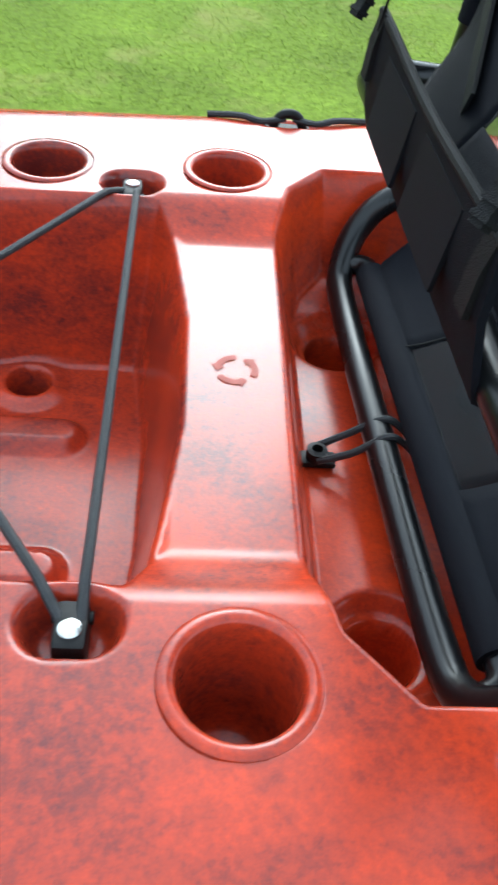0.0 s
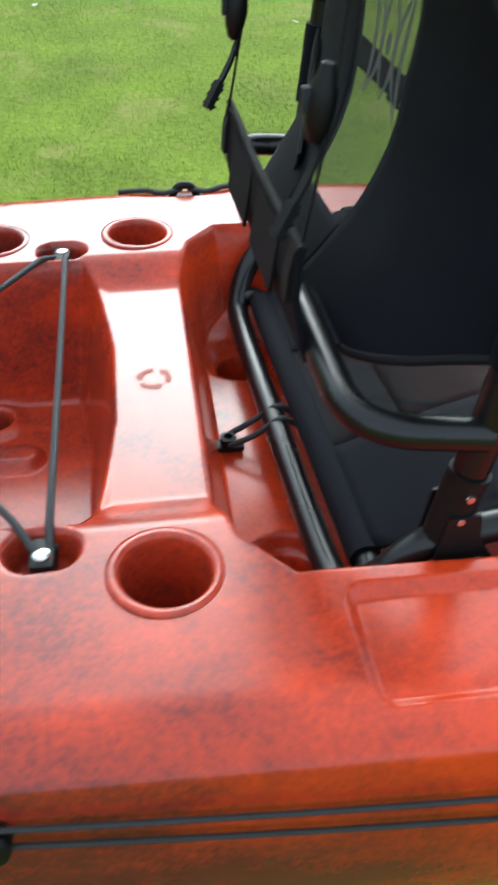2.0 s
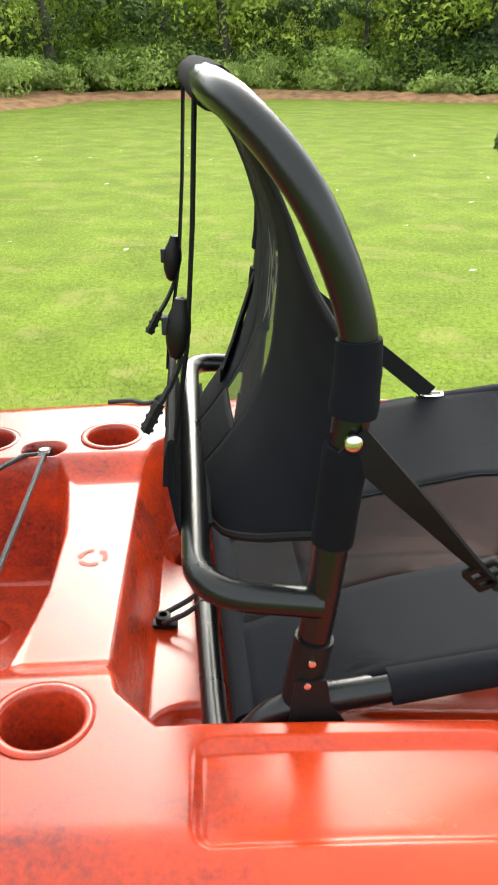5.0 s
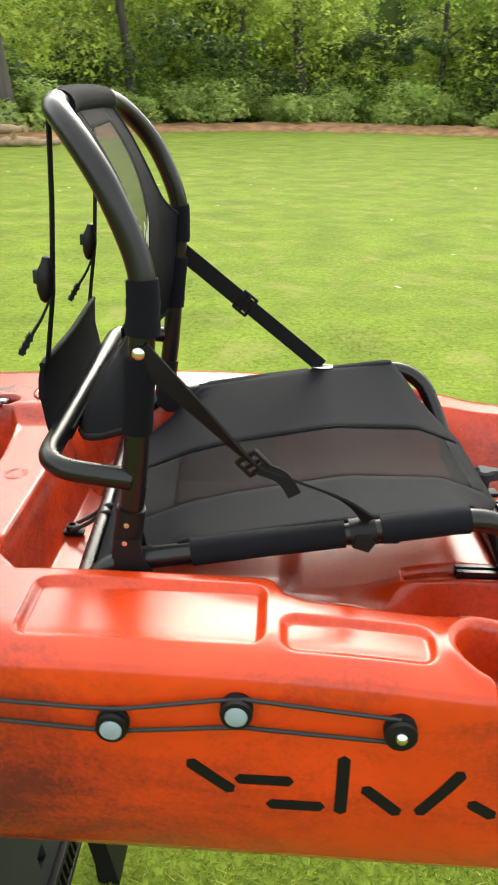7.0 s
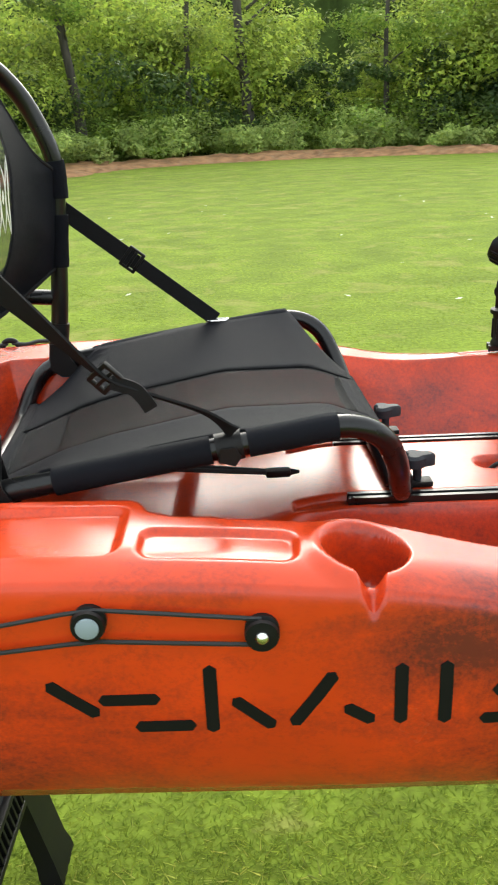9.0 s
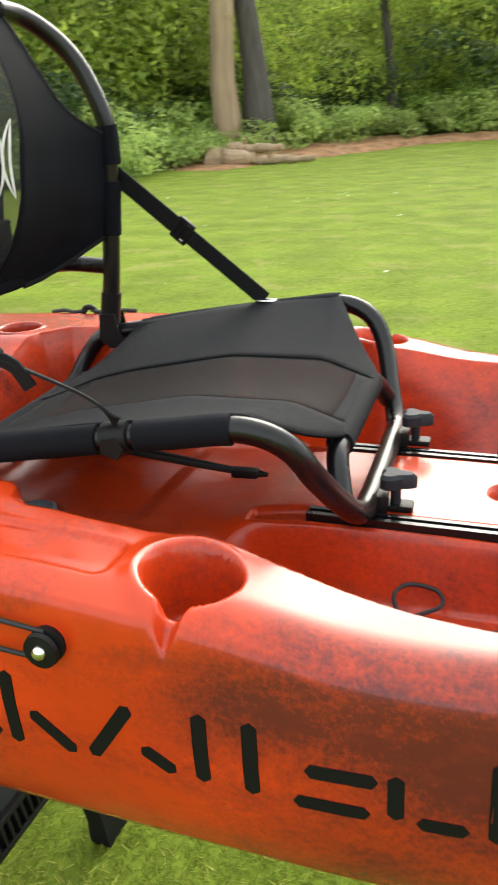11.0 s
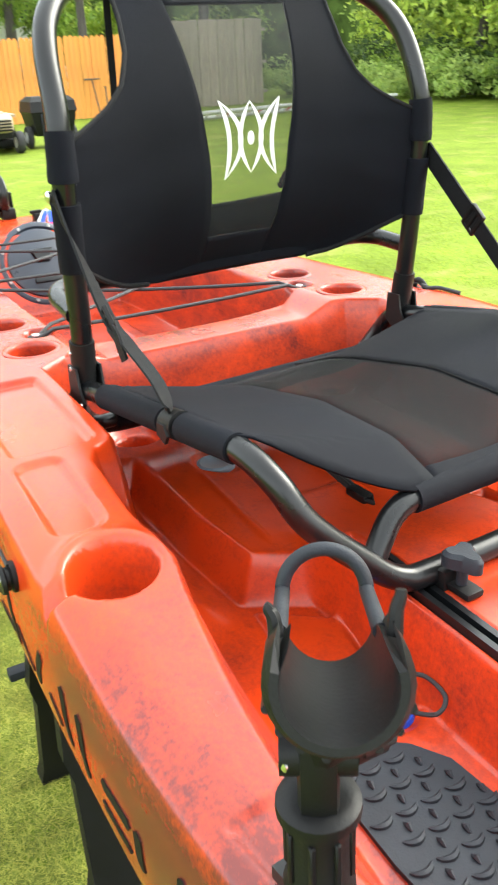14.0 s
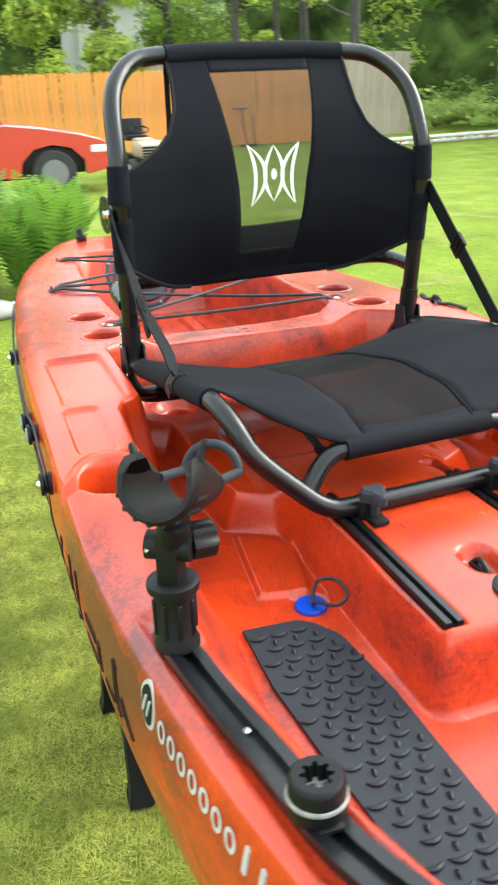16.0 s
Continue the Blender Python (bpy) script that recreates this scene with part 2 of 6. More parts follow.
def fillet(pts, r, per=6):
    """A line with its corners rounded by radius r."""
    P = [Vector(p) for p in pts]
    out = [P[0]]
    for a, b, c in zip(P, P[1:], P[2:]):
        u, v = (a - b), (c - b)
        k = min(r, u.length * 0.49, v.length * 0.49)
        p, q = b + u.normalized() * k, b + v.normalized() * k
        out += [p * (1 - t) ** 2 + b * 2 * t * (1 - t) + q * t * t for t in (i / per for i in range(per + 1))]
    return out + [P[-1]]


def tube(line, r, n=12, closed=False):
    P = [Vector(p) for p in line]
    R = r if isinstance(r, (list, tuple)) else [r] * len(P)
    V, F, side = [], [], None
    m = len(P)
    for i, p in enumerate(P):
        d = (P[(i + 1) % m] - P[i - 1]) if closed else P[min(i + 1, m - 1)] - P[max(i - 1, 0)]
        d = d.normalized() if d.length > 1e-9 else Vector((1, 0, 0))
        if side is None:
            side = d.orthogonal()
        side = (side - d * side.dot(d))
        side = side.normalized() if side.length > 1e-9 else d.orthogonal().normalized()
        up = d.cross(side)
        V += [p + (side * math.cos(2 * math.pi * k / n) + up * math.sin(2 * math.pi * k / n)) * R[i] for k in range(n)]
    for i in range(m if closed else m - 1):
        a, b = i * n, ((i + 1) % m) * n
        F += [(a + k, a + (k + 1) % n, b + (k + 1) % n, b + k) for k in range(n)]
    if not closed:
        F += [tuple(reversed(range(n))), tuple(range((m - 1) * n, m * n))]
    return V, F


def ribbon(line, wide, across, thick=0.002):
    """A flat strap along a line; across: the direction of its width."""
    P, V, F = [Vector(p) for p in line], [], []
    widths = wide if isinstance(wide, (list, tuple)) else [wide] * len(P)
    for i, p in enumerate(P):
        wide = widths[i]
        d = (P[min(i + 1, len(P) - 1)] - P[max(i - 1, 0)]).normalized()
        a = Vector(across if not callable(across) else across(i / (len(P) - 1)))
        a = (a - d * a.dot(d)).normalized()
        u = d.cross(a)
        V += [p + a * wide / 2 + u * thick / 2, p - a * wide / 2 + u * thick / 2, p - a * wide / 2 - u * thick / 2, p + a * wide / 2 - u * thick / 2]
    for i in range(len(P) - 1):
        F += [(4 * i + k, 4 * i + (k + 1) % 4, 4 * i + 4 + (k + 1) % 4, 4 * i + 4 + k) for k in range(4)]
    F += [(3, 2, 1, 0), tuple(4 * (len(P) - 1) + k for k in range(4))]
    return V, F


def lathe(profile, n=24):
    """Turned round z; profile: (radius, height) from the bottom's middle to the top's middle."""
    V, F = [], []
    for r, z in profile:
        V += [(r * math.cos(2 * math.pi * k / n), r * math.sin(2 * math.pi * k / n), z) for k in range(n)]
    for i in range(len(profile) - 1):
        F += [(i * n + k, i * n + (k + 1) % n, (i + 1) * n + (k + 1) % n, (i + 1) * n + k) for k in range(n)]
    return V, F + [tuple(reversed(range(n))), tuple(range((len(profile) - 1) * n, len(profile) * n))]


def rbox(x, y, z, w, d, h, bev=0.004, seg=2):
    """A box with rounded edges, by its centre and full sizes."""
    bm = bmesh.new()
    bmesh.ops.create_cube(bm, size=1)
    bmesh.ops.scale(bm, vec=(w, d, h), verts=bm.verts)
    if bev:
        bmesh.ops.bevel(bm, geom=bm.edges[:], offset=min(bev, w * 0.45, d * 0.45, h * 0.45), segments=seg, affect="EDGES", profile=0.6)
    bm.verts.index_update()
    V, F = [(v.co.x + x, v.co.y + y, v.co.z + z) for v in bm.verts], [tuple(v.index for v in f.verts) for f in bm.faces]
    bm.free()
    return V, F


def slab(outline, z0, z1, bev=0.0):
    """A flat plate from an outline in x and y."""
    n = len(outline)
    V = [(x, y, z0) for x, y in outline]
    if bev:
        c = Vector((sum(p[0] for p in outline) / n, sum(p[1] for p in outline) / n))
        V += [(x, y, z1 - bev) for x, y in outline]
        V += [(*(Vector(p) + (c - Vector(p)).normalized() * bev), z1) for p in outline]
    else:
        V += [(x, y, z1) for x, y in outline]
    F = [tuple(reversed(range(n)))]
    for lv in range(2 if bev else 1):
        F += [(lv * n + k, lv * n + (k + 1) % n, (lv + 1) * n + (k + 1) % n, (lv + 1) * n + k) for k in range(n)]
    return V, F + [tuple(range(len(V) - n, len(V)))]


def part(name, shape, material, parent=None, label="", sharp=40, smooth=True):
    """Links a shape as one mesh object, under a thing or a part."""
    me = bpy.data.meshes.new(name)
    me.from_pydata([tuple(v) for v in shape[0]], [], shape[1])
    me.materials.append(material)
    if smooth:
        me.shade_smooth()
        if sharp:
            me.set_sharp_from_angle(angle=radians(sharp))
    ob = new(name, me)
    if parent:
        ob.parent = parent
        ob.matrix_parent_inverse = parent.matrix_basis.inverted()
    if label:
        tagged(ob, label)
    return ob


def thing(name, m, label, category, group="", kind=""):
    """An Empty at a thing's base, to hold its parts."""
    ob = new(name)
    ob.matrix_basis = m if isinstance(m, Matrix) else Matrix.Translation(m)
    ob.empty_display_size = 0.05
    return tagged(ob, label, category, group, kind)


# ---- kayak hull ----
HALF = [(-1.33, 0.02), (-1.3, 0.1), (-1.2, 0.19), (-1.05, 0.25), (-0.9, 0.302), (-0.58, 0.378), (-0.2, 0.42), (0.1, 0.436), (0.45, 0.444), (0.7, 0.444),
        (1.04, 0.425), (1.3, 0.39), (1.6, 0.32), (1.95, 0.185), (2.2, 0.06), (2.27, 0.012)]
DECK = [(-1.33, 1.085), (-1.25, 1.104), (-1.1, 1.112), (-0.3, 1.113), (0.62, 1.112), (0.72, 1.1), (0.8, 1.085), (1.1, 1.09), (1.5, 1.13), (2.27, 1.24)]
KEEL = [(-1.33, 1.02), (-1.27, 0.92), (-1.1, 0.82), (-0.7, 0.775), (0.3, 0.765), (1.2, 0.775), (1.8, 0.82), (2.15, 0.95), (2.27, 1.15)]


def curve(table, x):
    xs, ys = np.array(table).T
    m = np.gradient(ys, xs)
    i = np.clip(np.searchsorted(xs, x) - 1, 0, len(xs) - 2)
    h = xs[i + 1] - xs[i]
    t = np.clip((x - xs[i]) / h, 0, 1)
    return ((2 * t ** 3 - 3 * t ** 2 + 1) * ys[i] + (t ** 3 - 2 * t ** 2 + t) * h * m[i] + (3 * t ** 2 - 2 * t ** 3) * ys[i + 1] + (t ** 3 - t ** 2) * h * m[i + 1])


def step(d, w):
    """1 inside (d below 0), 0 outside, over the width w."""
    t = np.clip(0.5 - d / w, 0, 1)
    return t * t * (3 - 2 * t)


def wall(d, w):
    """Like step, but a straight slope with small roundings."""
    t = np.clip(0.5 - d / w, 0, 1)
    return 0.35 * t + 0.65 * t * t * (3 - 2 * t)


def d_box(X, Y, x0, x1, y0, y1, r):
    qx, qy = abs(X - (x0 + x1) / 2) - (x1 - x0) / 2 + r, abs(Y - (y0 + y1) / 2) - (y1 - y0) / 2 + r
    return np.hypot(np.maximum(qx, 0), np.maximum(qy, 0)) + np.minimum(np.maximum(qx, qy), 0) - r


def d_poly(X, Y, pts, r=0.0):
    d, inside = np.full(X.shape, 9.0), np.zeros(X.shape, bool)
    for (ax, ay), (bx, by) in zip(pts, pts[1:] + pts[:1]):
        ex, ey = bx - ax, by - ay
        t = np.clip(((X - ax) * ex + (Y - ay) * ey) / (ex * ex + ey * ey), 0, 1)
        d = np.minimum(d, np.hypot(X - ax - t * ex, Y - ay - t * ey))
        if ey:
            inside ^= ((ay > Y) != (by > Y)) & (X < ex * (Y - ay) / ey + ax)
    return np.where(inside, -d, d) - r


def both(pts):
    """An outline from its starboard half (y below 0, from stern to bow)."""
    return pts + [(x, -y) for x, y in reversed(pts)]


COCKPIT = both([(0.114, -0.195), (0.127, -0.248), (0.163, -0.29), (0.44, -0.291), (0.452, -0.298), (0.462, -0.319), (0.485, -0.33), (0.6, -0.334),
                (0.64, -0.329), (0.69, -0.325), (0.73, -0.333), (0.92, -0.354), (1.02, -0.362), (1.24, -0.332), (1.45, -0.285), (1.62, -0.22), (1.7, -0.12)])
TUB = both([(-0.92, -0.15), (-0.86, -0.195), (-0.6, -0.218), (0.0, -0.218), (0.014, -0.19), (0.02, -0.15), (0.03, -0.06)])
CUPS = [(0.066, 0.281), (-0.109, 0.281)]


def deck_height(X, Y):
    A = abs(Y)
    H, D = curve(HALF, X), curve(DECK, X)
    z = D - 0.014 * np.clip((A - H + 0.05) / 0.05, 0, 1) ** 2
    # saddle between the rear well and the cockpit
    z = z - 0.024 * wall(d_box(X, A, 0.0, 0.2, -0.3, 0.205, 0.002), 0.055)
    # rear well, its far wall leaning back under the hatch
    floor = 0.936 + np.maximum(0, (-0.79 - X) * 1.7)
    floor = floor + 0.012 * step(d_box(X, A, -0.7, -0.06, 0.06, 0.1, 0.02), 0.016)
    hole = np.hypot(X + 0.12, A - 0.155)
    floor = floor + 0.006 * step(hole - 0.034, 0.02) - 0.05 * step(hole - 0.018, 0.012)
    floor = np.minimum(floor, z)
    z = z + (floor - z) * wall(d_poly(X, Y, TUB) + 0.015, 0.034)
    # cockpit: foot wells, seat floor, console
    f = np.full(X.shape, 0.944)
    pad = [(0.611, -0.207), (0.667, -0.138), (0.79, -0.165), (0.775, -0.229)]
    f = f + 0.007 * step(d_poly(X, -A, pad), 0.01)
    seat_floor = both([(0.05, -0.5), (0.2, -0.5), (0.27, -0.215), (0.46, -0.215), (0.58, -0.203), (0.625, -0.13), (0.68, -0.08)])
    f = f + (1.0 - f) * wall(d_poly(X, Y, seat_floor), 0.03)
    f = f - 0.014 * step(d_box(X, A, 0.25, 0.56, -0.11, 0.11, 0.06), 0.09)
    console = 0.998 + 0.03 * step(0.6 - X, 0.2)
    f = f + (console - f) * wall(d_box(X, A, 0.47, 1.045, -0.3, 0.128, 0.012), 0.035)
    f = f - 0.012 * step(d_box(X, A, 0.62, 1.02, 0.088, 0.112, 0.003), 0.006)
    f = f - 0.02 * step(d_box(X, A, 0.885, 0.945, -0.02, 0.02, 0.018), 0.01)
    f = f + 0.004 * step(abs(A - 0.155 - 0.05 * (X - 0.46)) - 0.003 + 0.3 * np.maximum(0, abs(X - 0.46) - 0.09), 0.009)
    sc = np.hypot(X - 0.184, A - 0.176)
    f = f - 0.016 * step(sc - 0.04, 0.016) - 0.07 * step(sc - 0.025, 0.01)
    pl = np.hypot(X - 0.328, A - 0.112)
    f = f - 0.006 * step(pl - 0.034, 0.008)
    bl = np.hypot(X - 0.81, A - 0.173)
    f = f - 0.005 * step(bl - 0.026, 0.008)
    f = f + 0.02 * step(d_box(X, A, 0.1, 0.6, 0.245, 0.4, 0.02), 0.06)
    f = f + np.maximum(0, X - 1.4) * 0.25
    f = np.minimum(f, z)
    d = d_poly(X, Y, COCKPIT)
    w = 0.03 + 0.045 * np.clip((X - 0.7) / 0.15, 0, 1)
    z = z + (f - z) * wall(d + w * 0.35, w)
    # cup holders and fittings sunk into the rim
    for cx, cy in CUPS:
        c = np.hypot(X - cx, A - cy)
        z = z - 0.112 * wall(c - 0.0372, 0.008)
    z = z - 0.026 * step(d_box(X, A, -0.051, 0.0, 0.229, 0.265, 0.0178), 0.012)
    z = z - 0.008 * step(d_box(X, -Y, 0.195, 0.437, 0.315, 0.408, 0.012), 0.01)
    z = z - 0.006 * step(d_box(X, A, 0.459, 0.607, 0.364, 0.414, 0.014), 0.01)
    for px, py in ((0.134, 0.406),):
        z = z - 0.012 * step(d_box(X, Y, px - 0.036, px + 0.036, py - 0.014, py + 0.014, 0.014), 0.01)
    c = np.hypot(X - 0.674, A - 0.384)
    z = z + 0.007 * step(abs(c - 0.05) - 0.004, 0.03) * step(X - 0.69, 0.06)
    z = z - 0.062 * wall(c - 0.0362, 0.013)
    z = z - (0.014 + 0.3 * np.clip(A - 0.42, 0, 1)) * step(d_poly(X, -A, [(0.661, -0.4), (0.687, -0.4), (0.677, -0.47), (0.67, -0.47)]), 0.014)
    # shallow seat for the gear track on the rim
    z = z - 0.006 * step(d_poly(X, -A, [(0.95, -0.415), (0.95, -0.375), (1.3, -0.34), (1.62, -0.225), (1.62, -0.265), (1.3, -0.378)]), 0.01)
    return z


SIDE = [(1.006, 0.02), (1.011, 0.05), (1.014, 0.1), (1.018, 0.2), (1.018, 0.33), (1.01, 0.46), (0.995, 0.58), (0.965, 0.7), (0.9, 0.81), (0.77, 0.89), (0.54, 0.95), (0.25, 0.985)]


def side_y(x, z):
    """Half the hull's width at a height on its side."""
    top, keel, half = (float(curve(t, np.array([x]))[0]) for t in (DECK, KEEL, HALF))
    b = (top - 0.014 - z) / (top - 0.014 - keel)
    return half * float(np.interp(b, [0] + [r[1] for r in SIDE], [1] + [r[0] for r in SIDE]))


def kayak_hull():
    xs = np.concatenate([np.arange(-1.33, -0.9, 0.012), np.arange(-0.9, -0.2, 0.004), np.arange(-0.2, 0.76, 0.0025), np.arange(0.76, 1.35, 0.004), np.arange(1.35, 2.2701, 0.012)])
    u = np.linspace(-1, 1, 311)
    X, U = np.meshgrid(xs, u, indexing="ij")
    H = curve(HALF, X)
    Y = U * H
    Z = deck_height(X, Y)
    # side and bottom, from the rim's edge to the keel
    edge, keel, half = Z[:, -1], curve(KEEL, xs), H[:, -1]
    top = curve(DECK, xs) - 0.014
    rows = [(half * a, np.minimum(top + (keel - top) * b, edge - 0.004 * b)) for a, b in SIDE]
    cols = [(np.zeros_like(xs), keel)] + [(-y, z) for y, z in reversed(rows)]
    Yf = np.concatenate([np.stack([c[0] for c in cols], 1), Y, np.stack([r[0] for r in rows], 1)], 1)
    Zf = np.concatenate([np.stack([c[1] for c in cols], 1), Z, np.stack([r[1] for r in rows], 1)], 1)
    n, m = Yf.shape
    V = np.stack([np.repeat(xs, m), Yf.ravel(), Zf.ravel()], 1)
    i, j = np.meshgrid(np.arange(n - 1), np.arange(m), indexing="ij")
    k = (j + 1) % m
    F = np.stack([i * m + j, (i + 1) * m + j, (i + 1) * m + k, i * m + k], -1).reshape(-1, 4)
    F = F.tolist() + [list(range(m)), list(reversed(range((n - 1) * m, n * m)))]
    return V.tolist(), F


kayak = thing("kayak", (0.3, 0, 0.785), "orange-red moulded plastic sit-on-top fishing kayak resting on trestles", "kayak")
part("hull", kayak_hull(), M_HULL, kayak, sharp=0)
for cx, cy in CUPS:
    rim = float(deck_height(np.array([cx, cx + 0.05, cx - 0.05]), np.array([cy - 0.05, cy, cy])).max())
    for s in (-1, 1):
        cup = lathe([(0.0275, 0.004), (0.0415, 0.1085), (0.0445, 0.1118), (0.0438, 0.113), (0.039, 0.1134), (0.0362, 0.1127), (0.0347, 0.1105), (0.0337, 0.105), (0.0298, 0.03), (0.0278, 0.014), (0.024, 0.0085), (0.0005, 0.008)], 48)
        part("cup_holder", place(cup, pose(cx, s * cy, rim - 0.1128)), M_HULL, kayak, sharp=60)


# ---- kayak fittings ----
def on_side(x, z, out=0.0, s=-1):
    return (x, s * (side_y(x, z) + out), z)


def facing_side(x, z, s=-1):
    """A pose on the hull's side whose z axis points outwards."""
    p = on_side(x, z, 0.0, s)
    return pose(*p, 90 if s < 0 else -90, 0, 0)


def pulley(x, z, chrome, s=-1):
    m = facing_side(x, z, s)
    hub = part("pulley", place(lathe([(0.0155, -0.004), (0.016, 0.004), (0.011, 0.006), (0.011, 0.009), (0.016, 0.011), (0.015, 0.015), (0.001, 0.0155)], 28), m), M_PLASTIC, kayak)
    if chrome:
        part("rivet", place(lathe([(0.0065, 0.014), (0.006, 0.018), (0.0035, 0.0205), (0.0005, 0.021)], 18), m), M_STEEL, hub, "chrome domed rivet")
    else:
        part("cap", place(lathe([(0.0105, 0.014), (0.0105, 0.0168), (0.009, 0.0175), (0.0005, 0.0178)], 20), m), M_GREYDISC, hub, "pale grey round cap")


for x, z, chrome in ((-0.055, 1.066, True), (0.298, 1.055, False), (0.417, 1.078, False), (0.572, 1.063, True)):
    pulley(x, z, chrome)
pulley(-0.62, 1.05, True)
for dz in (0.0, 1.0):
    line = []
    for x in np.linspace(-1.18, 0.572, 60):
        top = np.interp(x, [-1.2, -0.62, -0.055, 0.298, 0.417, 0.572], [1.085, 1.066, 1.079, 1.071, 1.091, 1.076])
        low = np.interp(x, [-1.2, -0.62, -0.055, 0.298, 0.417, 0.572], [1.075, 1.046, 1.061, 1.046, 1.059, 1.05])
        line.append(on_side(x, top if dz else low, 0.006))
    part("side_cord", tube(line, 0.0022, 6), M_CORD, kayak, "thin black cord along the hull side")


def deck_cord(pts, r=0.0034, sag=0.006):
    out = []
    for a, b in zip(pts, pts[1:]):
        a, b = Vector(a), Vector(b)
        # over the lip of the well at both ends, hanging a little between
        c, e = a.lerp(b, 0.043), a.lerp(b, 0.957)
        c.z = e.z = 1.1222
        out += [a] + [c.lerp(e, k / 10) - Vector((0, 0, sag * 4 * k / 10 * (1 - k / 10))) for k in range(11)]
    part("bungee_cord", tube(out + [Vector(pts[-1])], r, 8), M_CORD, kayak, "black bungee cord stretched over the well")


Z0 = 1.112
deck_cord([(-0.02, -0.243, Z0), (-0.02, 0.243, Z0)], sag=0.003)
deck_cord([(-0.031, -0.243, Z0), (-0.41, 0.315, Z0 + 0.004)], sag=0.003)
deck_cord([(-0.031, 0.243, Z0), (-0.41, -0.315, Z0 + 0.004)], sag=0.008)
deck_cord([(-0.43, -0.315, Z0), (-0.79, 0.25, Z0 + 0.004)])
deck_cord([(-0.43, 0.315, Z0), (-0.79, -0.25, Z0 + 0.004)])
deck_cord([(-0.8, -0.25, Z0), (-0.8, 0.25, Z0)])
deck_cord([(-0.42, -0.315, Z0 + 0.003), (-0.42, 0.315, Z0 + 0.003)])
for s in (-1, 1):
    b = part("cord_buckle", join(rbox(-0.0255, s * 0.246, 1.0985, 0.019, 0.032, 0.034, 0.004), tube([(-0.037, s * 0.237, 1.108), (-0.014, s * 0.237, 1.108)], 0.004, 10)), M_PLASTIC, kayak)
    part("rivet", place(lathe([(0.007, 0), (0.0066, 0.002), (0.004, 0.0032), (0.0005, 0.0034)], 18), pose(-0.0255, s * 0.25, 1.115)), M_STEEL, b, "steel rivet head")
    for x, y in ((-0.42, 0.315), (-0.8, 0.25)):
        part("pad_eye", join(rbox(x, s * y, 1.113, 0.034, 0.014, 0.006, 0.002), tube([(x - 0.01, s * y, 1.114), (x, s * y, 1.124), (x + 0.01, s * y, 1.114)], 0.003, 8)), M_PLASTIC, kayak)
# far-side carry fitting with short cords
ez = float(deck_height(np.array([0.134]), np.array([0.404]))[0])
pe = part("pad_eye", join(rbox(0.134, 0.404, ez + 0.003, 0.05, 0.02, 0.008, 0.003), tube(smooth_line([(0.117, 0.404, ez + 0.006), (0.124, 0.402, ez + 0.019), (0.134, 0.401, ez + 0.023), (0.144, 0.402, ez + 0.019), (0.151, 0.404, ez + 0.006)], 4), 0.0052, 10)), M_PLASTIC, kayak)
for d in (-1, 1):
    run = [(0.004, 0.401), (0.03, 0.398), (0.052, 0.404), (0.088, 0.418)]
    zs = deck_height(np.array([0.134 + d * a for a, b in run]), np.array([b for a, b in run]))
    lift = (0.017, 0.012, 0.005, 0.0035)
    part("cord_end", tube(smooth_line([(0.134 + d * a, b, float(z) + h) for (a, b), z, h in zip(run, zs, lift)]), 0.0036, 8), M_CORD, pe)

# hook behind the seat
hk = part("hook_plate", join(rbox(0.15, 0, 1.006, 0.03, 0.016, 0.006, 0.002), place(lathe([(0.009, 0), (0.009, 0.01), (0.005, 0.011), (0.005, 0.004), (0.0005, 0.004)], 16), pose(0.148, 0, 1.008))), M_PLASTIC, kayak)
for d in (-1, 1):
    part("hook_cord", tube(smooth_line([(0.148, d * 0.009, 1.013), (0.175, d * 0.012, 1.028), (0.2, d * 0.011, 1.047), (0.216, d * 0.01, 1.04), (0.23, d * 0.008, 1.025)]), 0.0032, 8), M_CORD, hk)

# scupper plugs
part("floor_plug", place(lathe([(0.027, 0), (0.027, 0.006), (0.023, 0.008), (0.02, 0.006), (0.0005, 0.006)], 26), pose(0.328, -0.112, 0.987)), M_GREYDISC, kayak, "pale grey round floor plug")
part("floor_plug", place(lathe([(0.027, 0), (0.027, 0.006), (0.023, 0.008), (0.02, 0.006), (0.0005, 0.006)], 26), pose(0.328, 0.112, 0.987)), M_GREYDISC, kayak, "pale grey round floor plug")
plug = part("scupper_plug", place(lathe([(0.021, 0), (0.021, 0.004), (0.0195, 0.006), (0.0005, 0.0055)], 28), pose(0.81, -0.173, 0.9385)), M_BLUE, kayak, "round bright blue scupper plug")
part("plug_cord", tube(smooth_line([(0.813, -0.172, 0.948), (0.8, -0.16, 0.968), (0.812, -0.14, 0.973), (0.842, -0.138, 0.969), (0.85, -0.155, 0.962), (0.826, -0.17, 0.955)], closed=True), 0.0024, 8, closed=True), M_CORD, plug, "black loop of cord")

